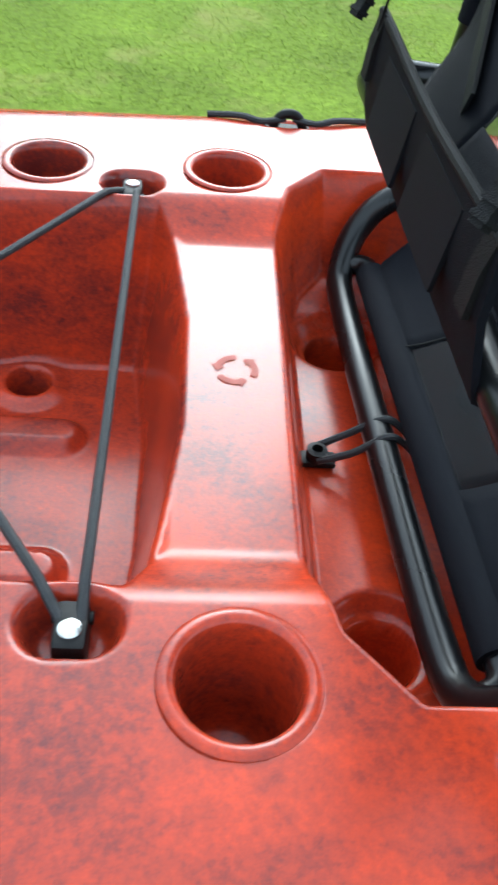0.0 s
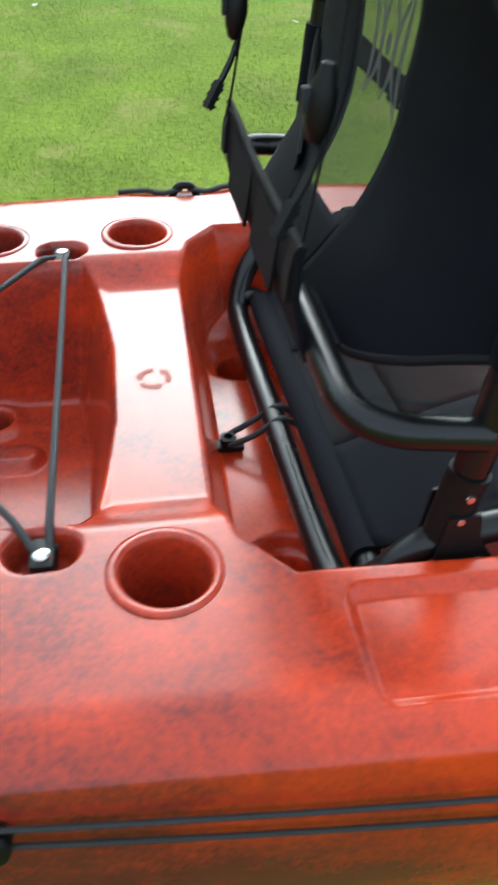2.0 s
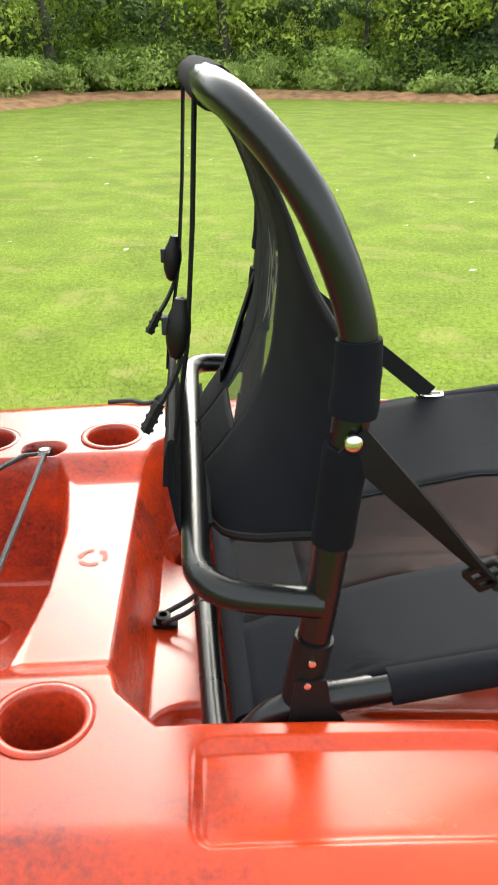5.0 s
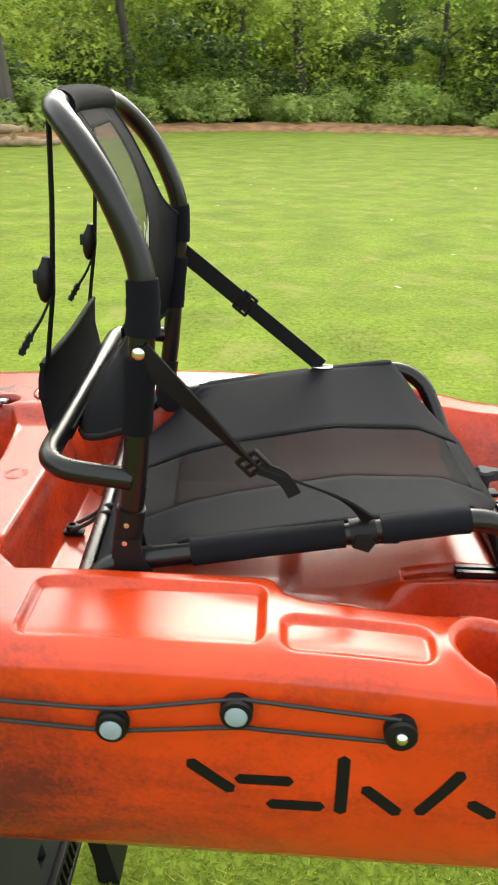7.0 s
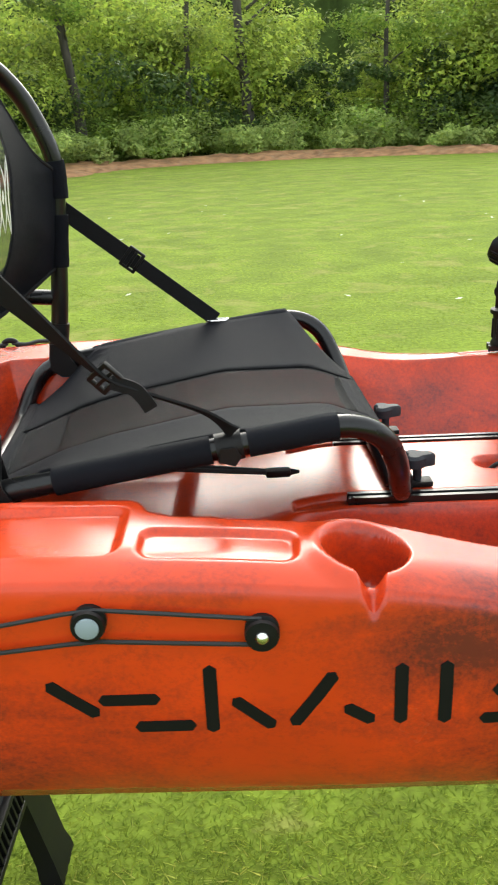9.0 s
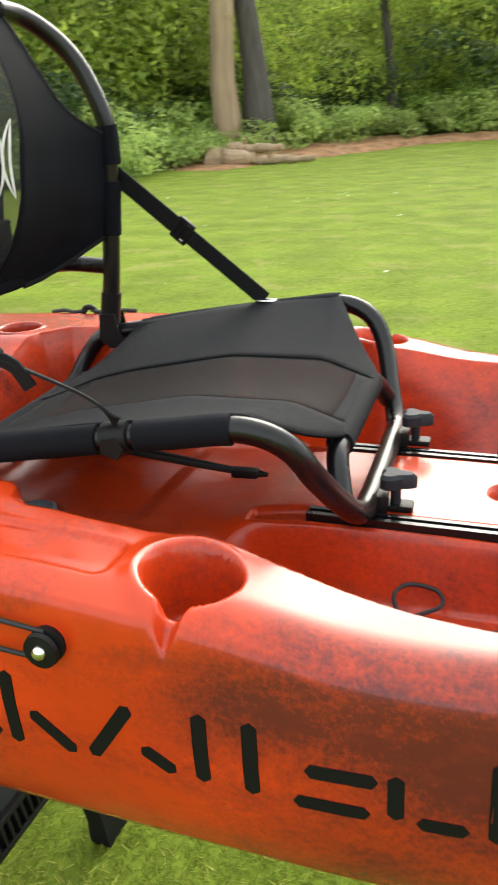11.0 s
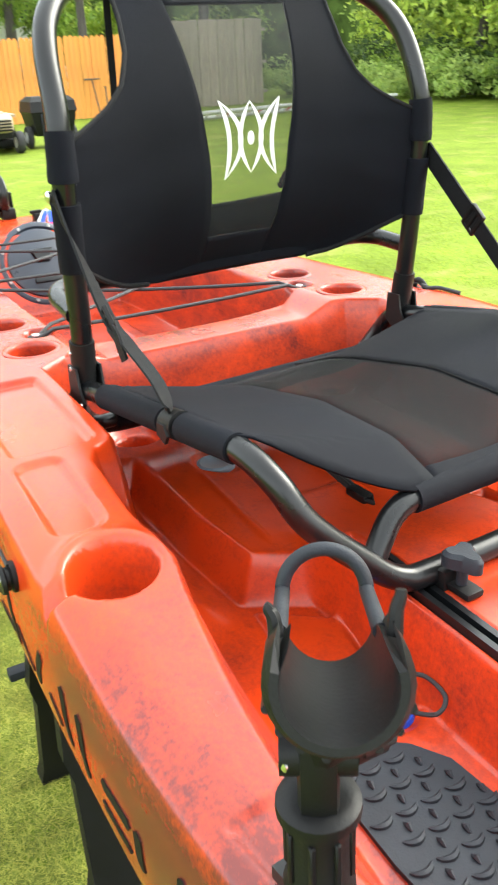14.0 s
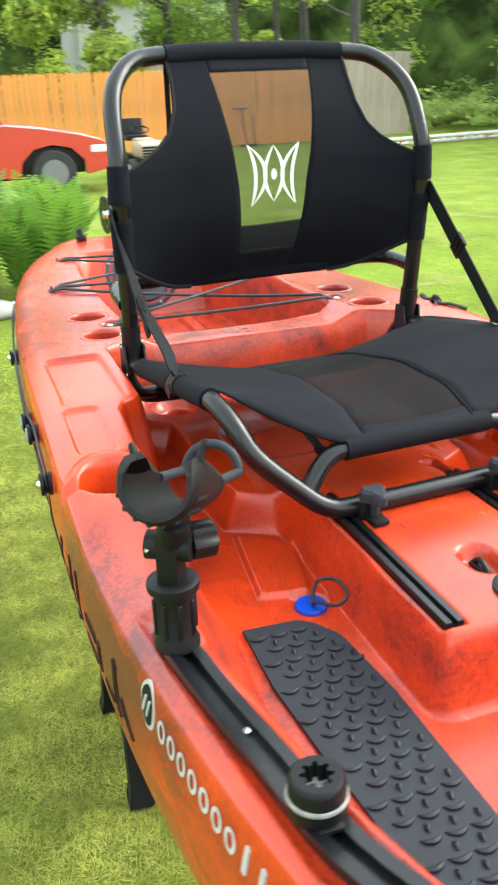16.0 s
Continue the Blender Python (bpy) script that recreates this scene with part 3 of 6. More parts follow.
# gear tracks
def rail(name, line, w=0.02, h=0.008):
    """A slotted track: a base with two lips."""
    P = [Vector(p) for p in line]
    prof = [(-w / 2, 0), (-w / 2, h), (-w * 0.17, h), (-w * 0.17, h * 0.3), (w * 0.17, h * 0.3), (w * 0.17, h), (w / 2, h), (w / 2, 0)]
    V, F = [], []
    for i, p in enumerate(P):
        d = (P[min(i + 1, len(P) - 1)] - P[max(i - 1, 0)]).normalized()
        a = Vector((-d.y, d.x, 0)).normalized()
        V += [p + a * u + Vector((0, 0, v)) for u, v in prof]
    k = len(prof)
    for i in range(len(P) - 1):
        F += [(i * k + j, i * k + (j + 1) % k, (i + 1) * k + (j + 1) % k, (i + 1) * k + j) for j in range(k)]
    F += [tuple(range(k)), tuple(reversed(range((len(P) - 1) * k, len(P) * k)))]
    return part(name, (V, F), M_TUBE, kayak, sharp=30)


def rim_line(s, x):
    y = np.interp(x, [0.95, 1.03, 1.3, 1.62], [0.403, 0.394, 0.357, 0.245])
    return (x, s * y, float(np.interp(x, [0.95, 1.1, 1.3, 1.62], [1.081, 1.083, 1.102, 1.136])))


for s in (-1, 1):
    track = rail("gear_track", smooth_line([rim_line(s, x) for x in (1.0, 1.1, 1.2, 1.3, 1.4, 1.5, 1.58)], 4), 0.03, 0.01)
    for x in (1.16, 1.4):
        p = rim_line(s, x)
        part("screw", place(lathe([(0.004, 0), (0.0035, 0.002), (0.0005, 0.0025)], 12), pose(p[0], p[1], p[2] + 0.004)), M_STEEL, track)
    rail("console_track", [(0.69, s * 0.1, 1.018), (1.018, s * 0.1, 1.018)], 0.021, 0.012)
part("console_eye", join(rbox(0.915, 0, 1.013, 0.034, 0.012, 0.006, 0.002), tube(smooth_line([(0.9, 0, 1.014), (0.915, 0, 1.024), (0.93, 0, 1.014)]), 0.0035, 8)), M_PLASTIC, kayak)
part("console_cap", place(lathe([(0.034, 0), (0.034, 0.004), (0.03, 0.006), (0.0005, 0.006)], 30), pose(0.99, 0.005, 1.0275)), M_RUBBER, kayak, "dark grey round cap on the console")


# foot mat with raised chevrons
def foot_mat():
    outline = [(0.838, -0.274), (0.842, -0.205), (0.856, -0.188), (0.888, -0.169), (1.0, -0.158), (1.3, -0.155), (1.3, -0.245), (1.05, -0.27), (0.95, -0.277)]
    base = slab(list(reversed(outline)), 0.944, 0.949)
    bumps = []
    for i in range(18):
        for j in range(5):
            x, y = 0.86 + i * 0.025, -0.262 + j * 0.0255 + (0.01275 if i % 2 else 0)
            if x < 0.9 and y > -0.195 or y > -0.172 or y < -0.262 + 0.03 * max(0, x - 1.05) / 0.25:
                continue
            arc = [(x + 0.006 * (1 - t * t), y + 0.0108 * t, 0.9497) for t in np.linspace(-1, 1, 7)]
            bumps.append(tube(arc, [0.0006, 0.0024, 0.003, 0.0034, 0.003, 0.0024, 0.0006], 6))
            if y < -0.185:
                bumps.append(tube([(x + 0.011, y + 0.015, 0.9495), (x + 0.016, y + 0.0155, 0.951), (x + 0.021, y + 0.015, 0.9495)], [0.001, 0.003, 0.001], 6))
    return join(base, *bumps)


part("foot_mat", foot_mat(), M_RUBBER, kayak, "dark grey rubber foot mat with raised chevrons")


# rear hatch on the leaning wall
def hatch():
    m = pose(-0.868, 0.0, 1.04, 0, 59, 0)
    rim = part("hatch", place(lathe([(0.112, 0), (0.112, 0.012), (0.106, 0.017), (0.098, 0.017), (0.094, 0.011), (0.02, 0.012), (0.0005, 0.012)], 48), m), M_LID, kayak, "round blue-black screw hatch")
    part("lid", place(lathe([(0.09, 0.012), (0.089, 0.02), (0.085, 0.022), (0.0005, 0.0225)], 40), m), M_LID, rim, "blue-grey plastic lid")
    part("grip", place(join(slab([(-0.035, -0.03), (0.0, -0.016), (0.0, 0.016), (-0.035, 0.03)], 0.022, 0.03, 0.004), rbox(0.045, 0, 0.026, 0.018, 0.07, 0.01, 0.004)), m), M_TUBE, rim)
    for k in range(8):
        a = 2 * math.pi * (k + 0.5) / 8
        part("screw", place(lathe([(0.0045, 0.016), (0.004, 0.019), (0.0005, 0.0195)], 10), m @ pose(0.102 * math.cos(a), 0.102 * math.sin(a), 0)), M_RIM_GREY, rim)


hatch()

# stern: pulley, cleats and ribbon; the wheel stands on its bracket
wheel = part("stern_wheel_bracket", join(rbox(-1.21, 0.012, 1.125, 0.05, 0.04, 0.03, 0.006), rbox(-1.225, 0.03, 1.15, 0.02, 0.008, 0.06, 0.003), rbox(-1.225, -0.006, 1.15, 0.02, 0.008, 0.06, 0.003)), M_PLASTIC, kayak, "black plastic bracket on the stern")
part("wheel", place(lathe([(0.004, -0.016), (0.03, -0.014), (0.05, -0.016), (0.059, -0.018), (0.061, -0.014), (0.057, -0.01), (0.053, 0.0), (0.057, 0.01), (0.061, 0.014), (0.059, 0.018), (0.05, 0.016), (0.03, 0.014), (0.004, 0.016)], 32), pose(-1.225, -0.012, 1.176, 90, 0, 7)), M_TUBE, wheel, "black grooved wheel standing on edge")
part("hub", place(lathe([(0.012, -0.024), (0.014, -0.02), (0.014, 0.02), (0.012, 0.024)], 16), pose(-1.225, -0.012, 1.176, 90, 0, 7)), M_STEEL, wheel)
part("stern_cleat", join(rbox(-1.15, -0.125, 1.12, 0.05, 0.03, 0.022, 0.008), tube([(-1.165, -0.125, 1.128), (-1.16, -0.13, 1.145), (-1.14, -0.128, 1.146), (-1.135, -0.125, 1.128)], 0.009, 8)), M_PLASTIC, kayak)
part("stern_cleat", join(rbox(-1.1, 0.065, 1.122, 0.03, 0.02, 0.024, 0.006), rbox(-1.1, 0.065, 1.137, 0.012, 0.034, 0.01, 0.004)), M_PLASTIC, kayak)


def ribbon_heap(seed):
    rng = random.Random(seed)
    out = []
    for k in range(5):
        a, c = rng.uniform(0, 6.3), Vector((-1.08, 0.1, 1.122))
        pts = [c + Vector((math.cos(a) * t * 0.03, math.sin(a) * t * 0.03, 0.018 * math.sin(t * 3))) for t in (0, 0.5, 1.0, 1.5)]
        out.append(ribbon(smooth_line(pts, 4), 0.014, (math.sin(a), -math.cos(a), 0.3), 0.001))
    return join(*out)


part("tied_ribbon", ribbon_heap(2), M_BLUE, kayak, "crumpled blue and white ribbon")
part("tied_ribbon", ribbon_heap(5), M_WHITE, kayak, "crumpled blue and white ribbon")


# ---- marks on the hull: plain shapes only ----
def on_hull(outline, out=0.0012):
    """A thin decal laid on the starboard side; outline in x and z."""
    n = len(outline)
    V = [on_side(x, z, out) for x, z in outline] + [on_side(x, z, -0.0005) for x, z in outline]
    return V, [tuple(range(n)), tuple(reversed(range(n, 2 * n)))] + [(k, n + k, n + (k + 1) % n, (k + 1) % n) for k in range(n)]


def stroke(x0, z0, x1, z1, w=0.012, steps=8):
    """A straight bar with rounded ends."""
    d = Vector((x1 - x0, z1 - z0)).normalized()
    u = Vector((-d.y, d.x)) * w / 2
    pts = [(x0 + (x1 - x0) * k / steps + u.x, z0 + (z1 - z0) * k / steps + u.y) for k in range(steps + 1)]
    pts += [(x1 + d.x * w * 0.35, z1 + d.y * w * 0.35)]
    pts += [(x1 + (x0 - x1) * k / steps - u.x, z1 + (z0 - z1) * k / steps - u.y) for k in range(steps + 1)]
    return list(reversed(pts + [(x0 - d.x * w * 0.35, z0 - d.y * w * 0.35)]))


# the maker's lettering is reduced to plain bars
for x0, z0, x1, z1 in ((0.372, 1.008, 0.412, 0.975), (0.42, 0.99, 0.47, 0.99), (0.452, 0.957, 0.502, 0.957), (0.522, 0.952, 0.522, 1.022), (0.545, 0.985, 0.578, 0.955), (0.6, 0.957, 0.636, 1.01),
                       (0.65, 0.972, 0.672, 0.957), (0.7, 0.955, 0.7, 1.016), (0.742, 0.953, 0.742, 1.016), (0.78, 0.952, 0.832, 0.952), (0.79, 0.985, 0.838, 0.985), (0.856, 0.956, 0.856, 0.99),
                       (0.876, 0.952, 0.906, 0.952), (0.93, 0.95, 0.93, 1.016), (0.95, 0.982, 0.976, 0.956)):
    part("side_mark", on_hull(stroke(x0, z0, x1, z1, 0.0125)), M_INK, kayak, "black vinyl bar")


def oval(x, z, a, b, n=24):
    return [(x + a * math.cos(2 * math.pi * k / n), z + b * math.sin(2 * math.pi * k / n)) for k in range(n)]


em = part("side_emblem", on_hull(list(reversed(oval(1.045, 1.047, 0.017, 0.0245)))), M_SILVER, kayak, "oval emblem, silver ring round a dark centre")
part("emblem_centre", on_hull(list(reversed(oval(1.045, 1.047, 0.0132, 0.0203))), 0.0019), M_INK, em)
for dx in (-0.006, 0.004):
    part("slash", on_hull(stroke(1.045 + dx - 0.003, 1.037, 1.045 + dx + 0.005, 1.057, 0.0025), 0.0028), M_SILVER, em)
def oval_ring(x, z, a, b, w, n=22):
    """A thin oval ring laid on the hull's side."""
    V = []
    for da, out in ((0, 0.0012), (-w, 0.0012)):
        V += [on_side(x + (a + da) * math.cos(2 * math.pi * k / n) + 0.15 * (b + da) * math.sin(2 * math.pi * k / n), z + (b + da) * math.sin(2 * math.pi * k / n), out) for k in range(n)]
    return V, [(k, n + k, n + (k + 1) % n, (k + 1) % n) for k in range(n)]


for k in range(10):
    x = 1.081 + k * 0.0225
    z = 1.043 + 0.055 * (x - 1.05)
    if k in (7, 8):
        part("side_mark", on_hull(stroke(x - 0.002, z - 0.012, x + 0.003, z + 0.015, 0.0055)), M_SILVER, kayak, "silver vinyl bar")
    else:
        part("side_mark", oval_ring(x, z, 0.0088, 0.0125, 0.0042), M_SILVER, kayak, "silver vinyl ring", smooth=False)


# recycling stamp on the saddle: three bent arrows
def stamp(k):
    a0 = radians(90 + 120 * k)
    V = []
    for a in np.linspace(a0, a0 + radians(70), 7):
        V += [(0.012 * math.cos(a), 0.012 * math.sin(a)), (0.0175 * math.cos(a), 0.0175 * math.sin(a))]
    e = a0 + radians(70)
    tip = [(0.0092 * math.cos(e), 0.0092 * math.sin(e)), (0.0203 * math.cos(e), 0.0203 * math.sin(e)), (0.0148 * math.cos(e + 0.45), 0.0148 * math.sin(e + 0.45))]
    V += tip
    F = [(2 * i, 2 * i + 1, 2 * i + 3, 2 * i + 2) for i in range(6)] + [(14, 15, 16)]
    z = deck_height(np.array([0.071 + v[0] for v in V]), np.array([v[1] for v in V])) + 0.0008
    return [(0.071 + v[0], v[1], float(h)) for v, h in zip(V, z)], F


part("recycling_stamp", join(*[stamp(k) for k in range(3)]), M_STAMP, kayak, "faint stamped recycling arrows")


# ---- seat ----
TR = 0.0132
seat = thing("deck_chair", (0.45, 0, 1.03), "black framed kayak seat with mesh cloth and upright backrest", "seat")
HALF_BASE = [(0.213, 0, 1.034), (0.213, -0.19, 1.036), (0.217, -0.242, 1.048), (0.234, -0.266, 1.085), (0.27, -0.268, 1.12), (0.35, -0.27, 1.136), (0.47, -0.271, 1.155), (0.6, -0.27, 1.173),
             (0.67, -0.267, 1.18), (0.712, -0.258, 1.162), (0.735, -0.238, 1.122), (0.75, -0.19, 1.075), (0.762, -0.15, 1.045), (0.766, -0.1, 1.04)]
base_line = smooth_line(HALF_BASE + [(x, -y, z) for x, y, z in reversed(HALF_BASE[1:])], 6, closed=True)
part("base_frame", tube(base_line, TR, 14, closed=True), M_TUBE, seat)
part("front_bar", tube(fillet([(0.748, -0.172, 1.066), (0.734, -0.135, 1.108), (0.734, 0.135, 1.108), (0.748, 0.172, 1.066)], 0.03), 0.0125, 14), M_TUBE, seat)
SIDE_LINE = [p for p in smooth_line(HALF_BASE, 8)]


def side_tube(x, s):
    for a, b in zip(SIDE_LINE, SIDE_LINE[1:]):
        if a.x <= x <= b.x and a.y < -0.2:
            t = (x - a.x) / max(b.x - a.x, 1e-6)
            p = a.lerp(b, t)
            return Vector((p.x, -s * p.y if s > 0 else p.y, p.z))
    return Vector((x, s * 0.266, 1.1))


def seat_point(v, y):
    """The sling: v from its rear (0) to its front (1) edge."""
    a = abs(y)
    s1 = min(max((a - 0.212) / 0.055, 0), 1)
    s2 = min(max((a - 0.12) / 0.146, 0), 1)
    rear, front = 0.243 + 0.097 * s1 * s1 * (3 - 2 * s1), 0.742 - 0.082 * s2
    x = rear + (front - rear) * v
    mid = np.interp(x, [0.25, 0.28, 0.4, 0.55, 0.68, 0.742], [1.0685, 1.078, 1.112, 1.14, 1.135, 1.12])
    side = np.interp(x, [0.21, 0.25, 0.29, 0.34, 0.5, 0.67, 0.7, 0.742], [1.064, 1.069, 1.1, 1.149, 1.175, 1.196, 1.168, 1.126])
    k = (a / 0.266) ** 1.5
    return (x, y, float(mid + (side - mid) * k))


def sling(name, y0, y1, material, label="", v0=0.0, v1=1.0):
    ys, vs = np.linspace(y0, y1, 13), np.linspace(v0, v1, 33)
    V = [seat_point(v, y) for y in ys for v in vs]
    n = len(vs)
    ob = part(name, (V, [(a * n + b, a * n + b + 1, (a + 1) * n + b + 1, (a + 1) * n + b) for a in range(len(ys) - 1) for b in range(n - 1)]), material, seat, label, sharp=0)
    mod = ob.modifiers.new("thick", "SOLIDIFY")
    mod.thickness, mod.offset = 0.003, -1
    return ob


sling("seat_panel", -0.268, -0.085, M_CLOTH)
sling("seat_panel", 0.085, 0.268, M_CLOTH)
sling("seat_mesh", -0.085, 0.085, M_MESH, "see-through black mesh panel", 0.15, 0.955)
sling("seat_band", -0.085, 0.085, M_MESH2, "doubled dark mesh band", 0.0, 0.15)
sling("seat_band", -0.085, 0.085, M_CLOTH, "", 0.955, 1.0)
for s in (-1, 1):
    if s > 0:
        part("seat_seam", tube([Vector(seat_point(v, s * 0.086)) + Vector((0, 0, 0.001)) for v in np.linspace(0, 1, 30)], 0.0009, 6), M_INK, seat)
    for x0, x1 in ((0.355, 0.525), (0.565, 0.662)):
        part("side_sleeve", tube([side_tube(x, s) for x in np.linspace(x0, x1, 8)], 0.0158, 16), M_CLOTH, seat)
part("front_sleeve", tube([(0.734, y, 1.1085) for y in np.linspace(-0.112, 0.112, 8)], 0.0158, 14), M_CLOTH, seat)
rb = part("rear_bar", tube(fillet([(0.222, -0.246, 1.05), (0.242, -0.238, 1.056), (0.242, 0.238, 1.056), (0.222, 0.246, 1.05)], 0.015, 4), 0.0105, 12), M_TUBE, seat)
part("rear_hem", tube([(0.242, y, 1.056) for y in np.linspace(-0.22, 0.22, 8)], 0.0148, 16), M_CLOTH, rb)

# backrest
HOOP = [(0.283, 0.985, 1.15), (0.293, 0.99, 1.225), (0.302, 1.0, 1.33), (0.309, 1.0, 1.42), (0.304, 0.99, 1.465), (0.28, 0.97, 1.523), (0.256, 0.915, 1.56), (0.23, 0.8, 1.588), (0.216, 0.65, 1.598)]
near = [(x, -0.272 * k, z) for x, k, z in HOOP]
hoop_line = smooth_line(near + [(0.212, -0.09, 1.601), (0.212, 0.09, 1.601)] + [(x, -y, z) for x, y, z in reversed(near)], 7)
part("back_hoop", tube(hoop_line, 0.0138, 14), M_TUBE, seat)
LUMBAR = [(0.292, -0.274, 1.228), (0.195, -0.272, 1.241), (0.206, 0.264, 1.241), (0.292, 0.274, 1.232)]
part("lumbar_bar", tube(fillet(LUMBAR, 0.095, 9), 0.0125, 14), M_TUBE, seat)
W_Z = [1.226, 1.232, 1.24, 1.252, 1.266, 1.277, 1.284, 1.29, 1.35, 1.4, 1.42, 1.432, 1.446, 1.462, 1.485, 1.52, 1.56, 1.6]
W_Y = [0.12, 0.165, 0.188, 0.212, 0.234, 0.252, 0.266, 0.276, 0.276, 0.276, 0.275, 0.258, 0.228, 0.2, 0.176, 0.161, 0.156, 0.156]


# the cloth leans forward to the posts' height and back again to the lumbar bar
BACK_MID = [(1.21, 0.198), (1.235, 0.206), (1.265, 0.228), (1.3, 0.252), (1.35, 0.272), (1.41, 0.279), (1.45, 0.28), (1.5, 0.27), (1.55, 0.247), (1.602, 0.214)]


def back_point(y, z):
    xc = float(curve(BACK_MID, np.array([z]))[0])
    xe = np.interp(z, [1.22, 1.28, 1.43, 1.48, 1.55, 1.6], [0.29, 0.302, 0.315, 0.298, 0.27, 0.236])
    k = min(abs(y) / 0.276, 1) ** 3.2
    return (float(xc + (xe - xc) * k), y, z)


def window_half(z):
    return float(np.interp(z, [1.22, 1.284, 1.4, 1.5, 1.572, 1.6], [0.05, 0.053, 0.062, 0.078, 0.089, 0.091]))


def back_cloth(name, zs, left, right, material, label=""):
    V, n = [], 19
    for z in zs:
        a, b = left(z), right(z)
        for k in range(n):
            x, y, _ = back_point(a + (b - a) * k / (n - 1), z)
            # creases that run in from the posts
            pull = min(1, max(0, (abs(y) - 0.09) / 0.1)) * max(0, 1 - abs(z - 1.36) / 0.12)
            fold = noise.noise(Vector((y * 7, (z + 0.35 * abs(y)) * 34, 3.1))) * 0.0034 * pull + noise.noise(Vector((y * 16, z * 13, 7.7))) * 0.0016
            V.append((x + (0 if material is M_WINDOW else fold), y, z))
    ob = part(name, (V, [(i * n + j, i * n + j + 1, (i + 1) * n + j + 1, (i + 1) * n + j) for i in range(len(zs) - 1) for j in range(n - 1)]), material, seat, label, sharp=0)
    mod = ob.modifiers.new("thick", "SOLIDIFY")
    mod.thickness, mod.offset = 0.003, 0
    return ob


def half_width(z):
    return float(np.interp(z, W_Z, W_Y))


zs = list(np.linspace(1.226, 1.6, 86))
back_cloth("back_panel", zs, lambda z: -half_width(z), lambda z: -min(window_half(z), half_width(z)), M_CLOTH2)
back_cloth("back_panel", zs, lambda z: min(window_half(z), half_width(z)), half_width, M_CLOTH2)
back_cloth("back_window", list(np.linspace(1.284, 1.572, 32)), lambda z: -window_half(z), window_half, M_WINDOW, "see-through mesh window")
back_cloth("back_band", list(np.linspace(1.572, 1.6, 6)), lambda z: -window_half(z), window_half, M_CLOTH)
back_cloth("back_band", list(np.linspace(1.226, 1.284, 10)), lambda z: -min(window_half(z), half_width(z)), lambda z: min(window_half(z), half_width(z)), M_CLOTH)
part("top_sleeve", tube([(float(np.interp(abs(y), [0, 0.09, 0.16], [0.212, 0.212, 0.217])), y, float(np.interp(abs(y), [0, 0.09, 0.16], [1.601, 1.601, 1.597]))) for y in np.linspace(-0.156, 0.156, 12)], 0.0163, 16), M_CLOTH2, seat)


# emblem on the window: two crescents and a lens in outline, and a dot
def bow(y0, z0, y1, z1, bulge, w=0.0066, n=17):
    """A curved stroke, pointed at both ends, laid on the window."""
    d = Vector((y1 - y0, z1 - z0))
    u = Vector((d.y, -d.x)).normalized()
    V = []
    for side in (-1, 1):
        for t in np.linspace(0, 1, n):
            p = Vector((y0, z0)) + d * t + u * (bulge * 4 * t * (1 - t) + side * w * 0.5 * min(1, 5 * t * (1 - t) + 0.15))
            q = back_point(p.x, 1.413 + p.y)
            V.append((q[0] + 0.004, q[1], q[2]))
    return V, [(k, k + 1, n + k + 1, n + k) for k in range(n - 1)]


for s in (-1, 1):
    for y0, z0, y1, z1, bulge in ((0.047, 0.048, 0.041, -0.05, 0.011), (0.047, 0.048, 0.041, -0.05, 0.029), (0.0, 0.045, 0.0, -0.044, -0.0165)):
        part("emblem_stroke", bow(s * y0, z0, s * y1, z1, s * bulge), M_WHITE, seat, "white printed stroke", smooth=False)
dot = [back_point(0.0055 * math.cos(a), 1.413 + 0.009 * math.sin(a)) for a in np.linspace(0, 6.283, 14)[:-1]]
part("emblem_dot", ([(x + 0.004, y, z) for x, y, z in dot], [tuple(range(13))]), M_WHITE, seat, "white printed dot", smooth=False)

POST = smooth_line(near, 7)
BRACKET = [(-0.016, -0.012), (0.002, -0.026), (0.026, -0.026), (0.031, -0.014), (0.018, 0.006), (0.014, 0.03), (-0.012, 0.03)]


def post_at(z, s):
    for a, b in zip(POST, POST[1:]):
        if a.z <= z <= b.z:
            p = a.lerp(b, (z - a.z) / max(b.z - a.z, 1e-6))
            return Vector((p.x, -s * p.y if s > 0 else p.y, p.z))
    return Vector((0.29, s * 0.27, z))


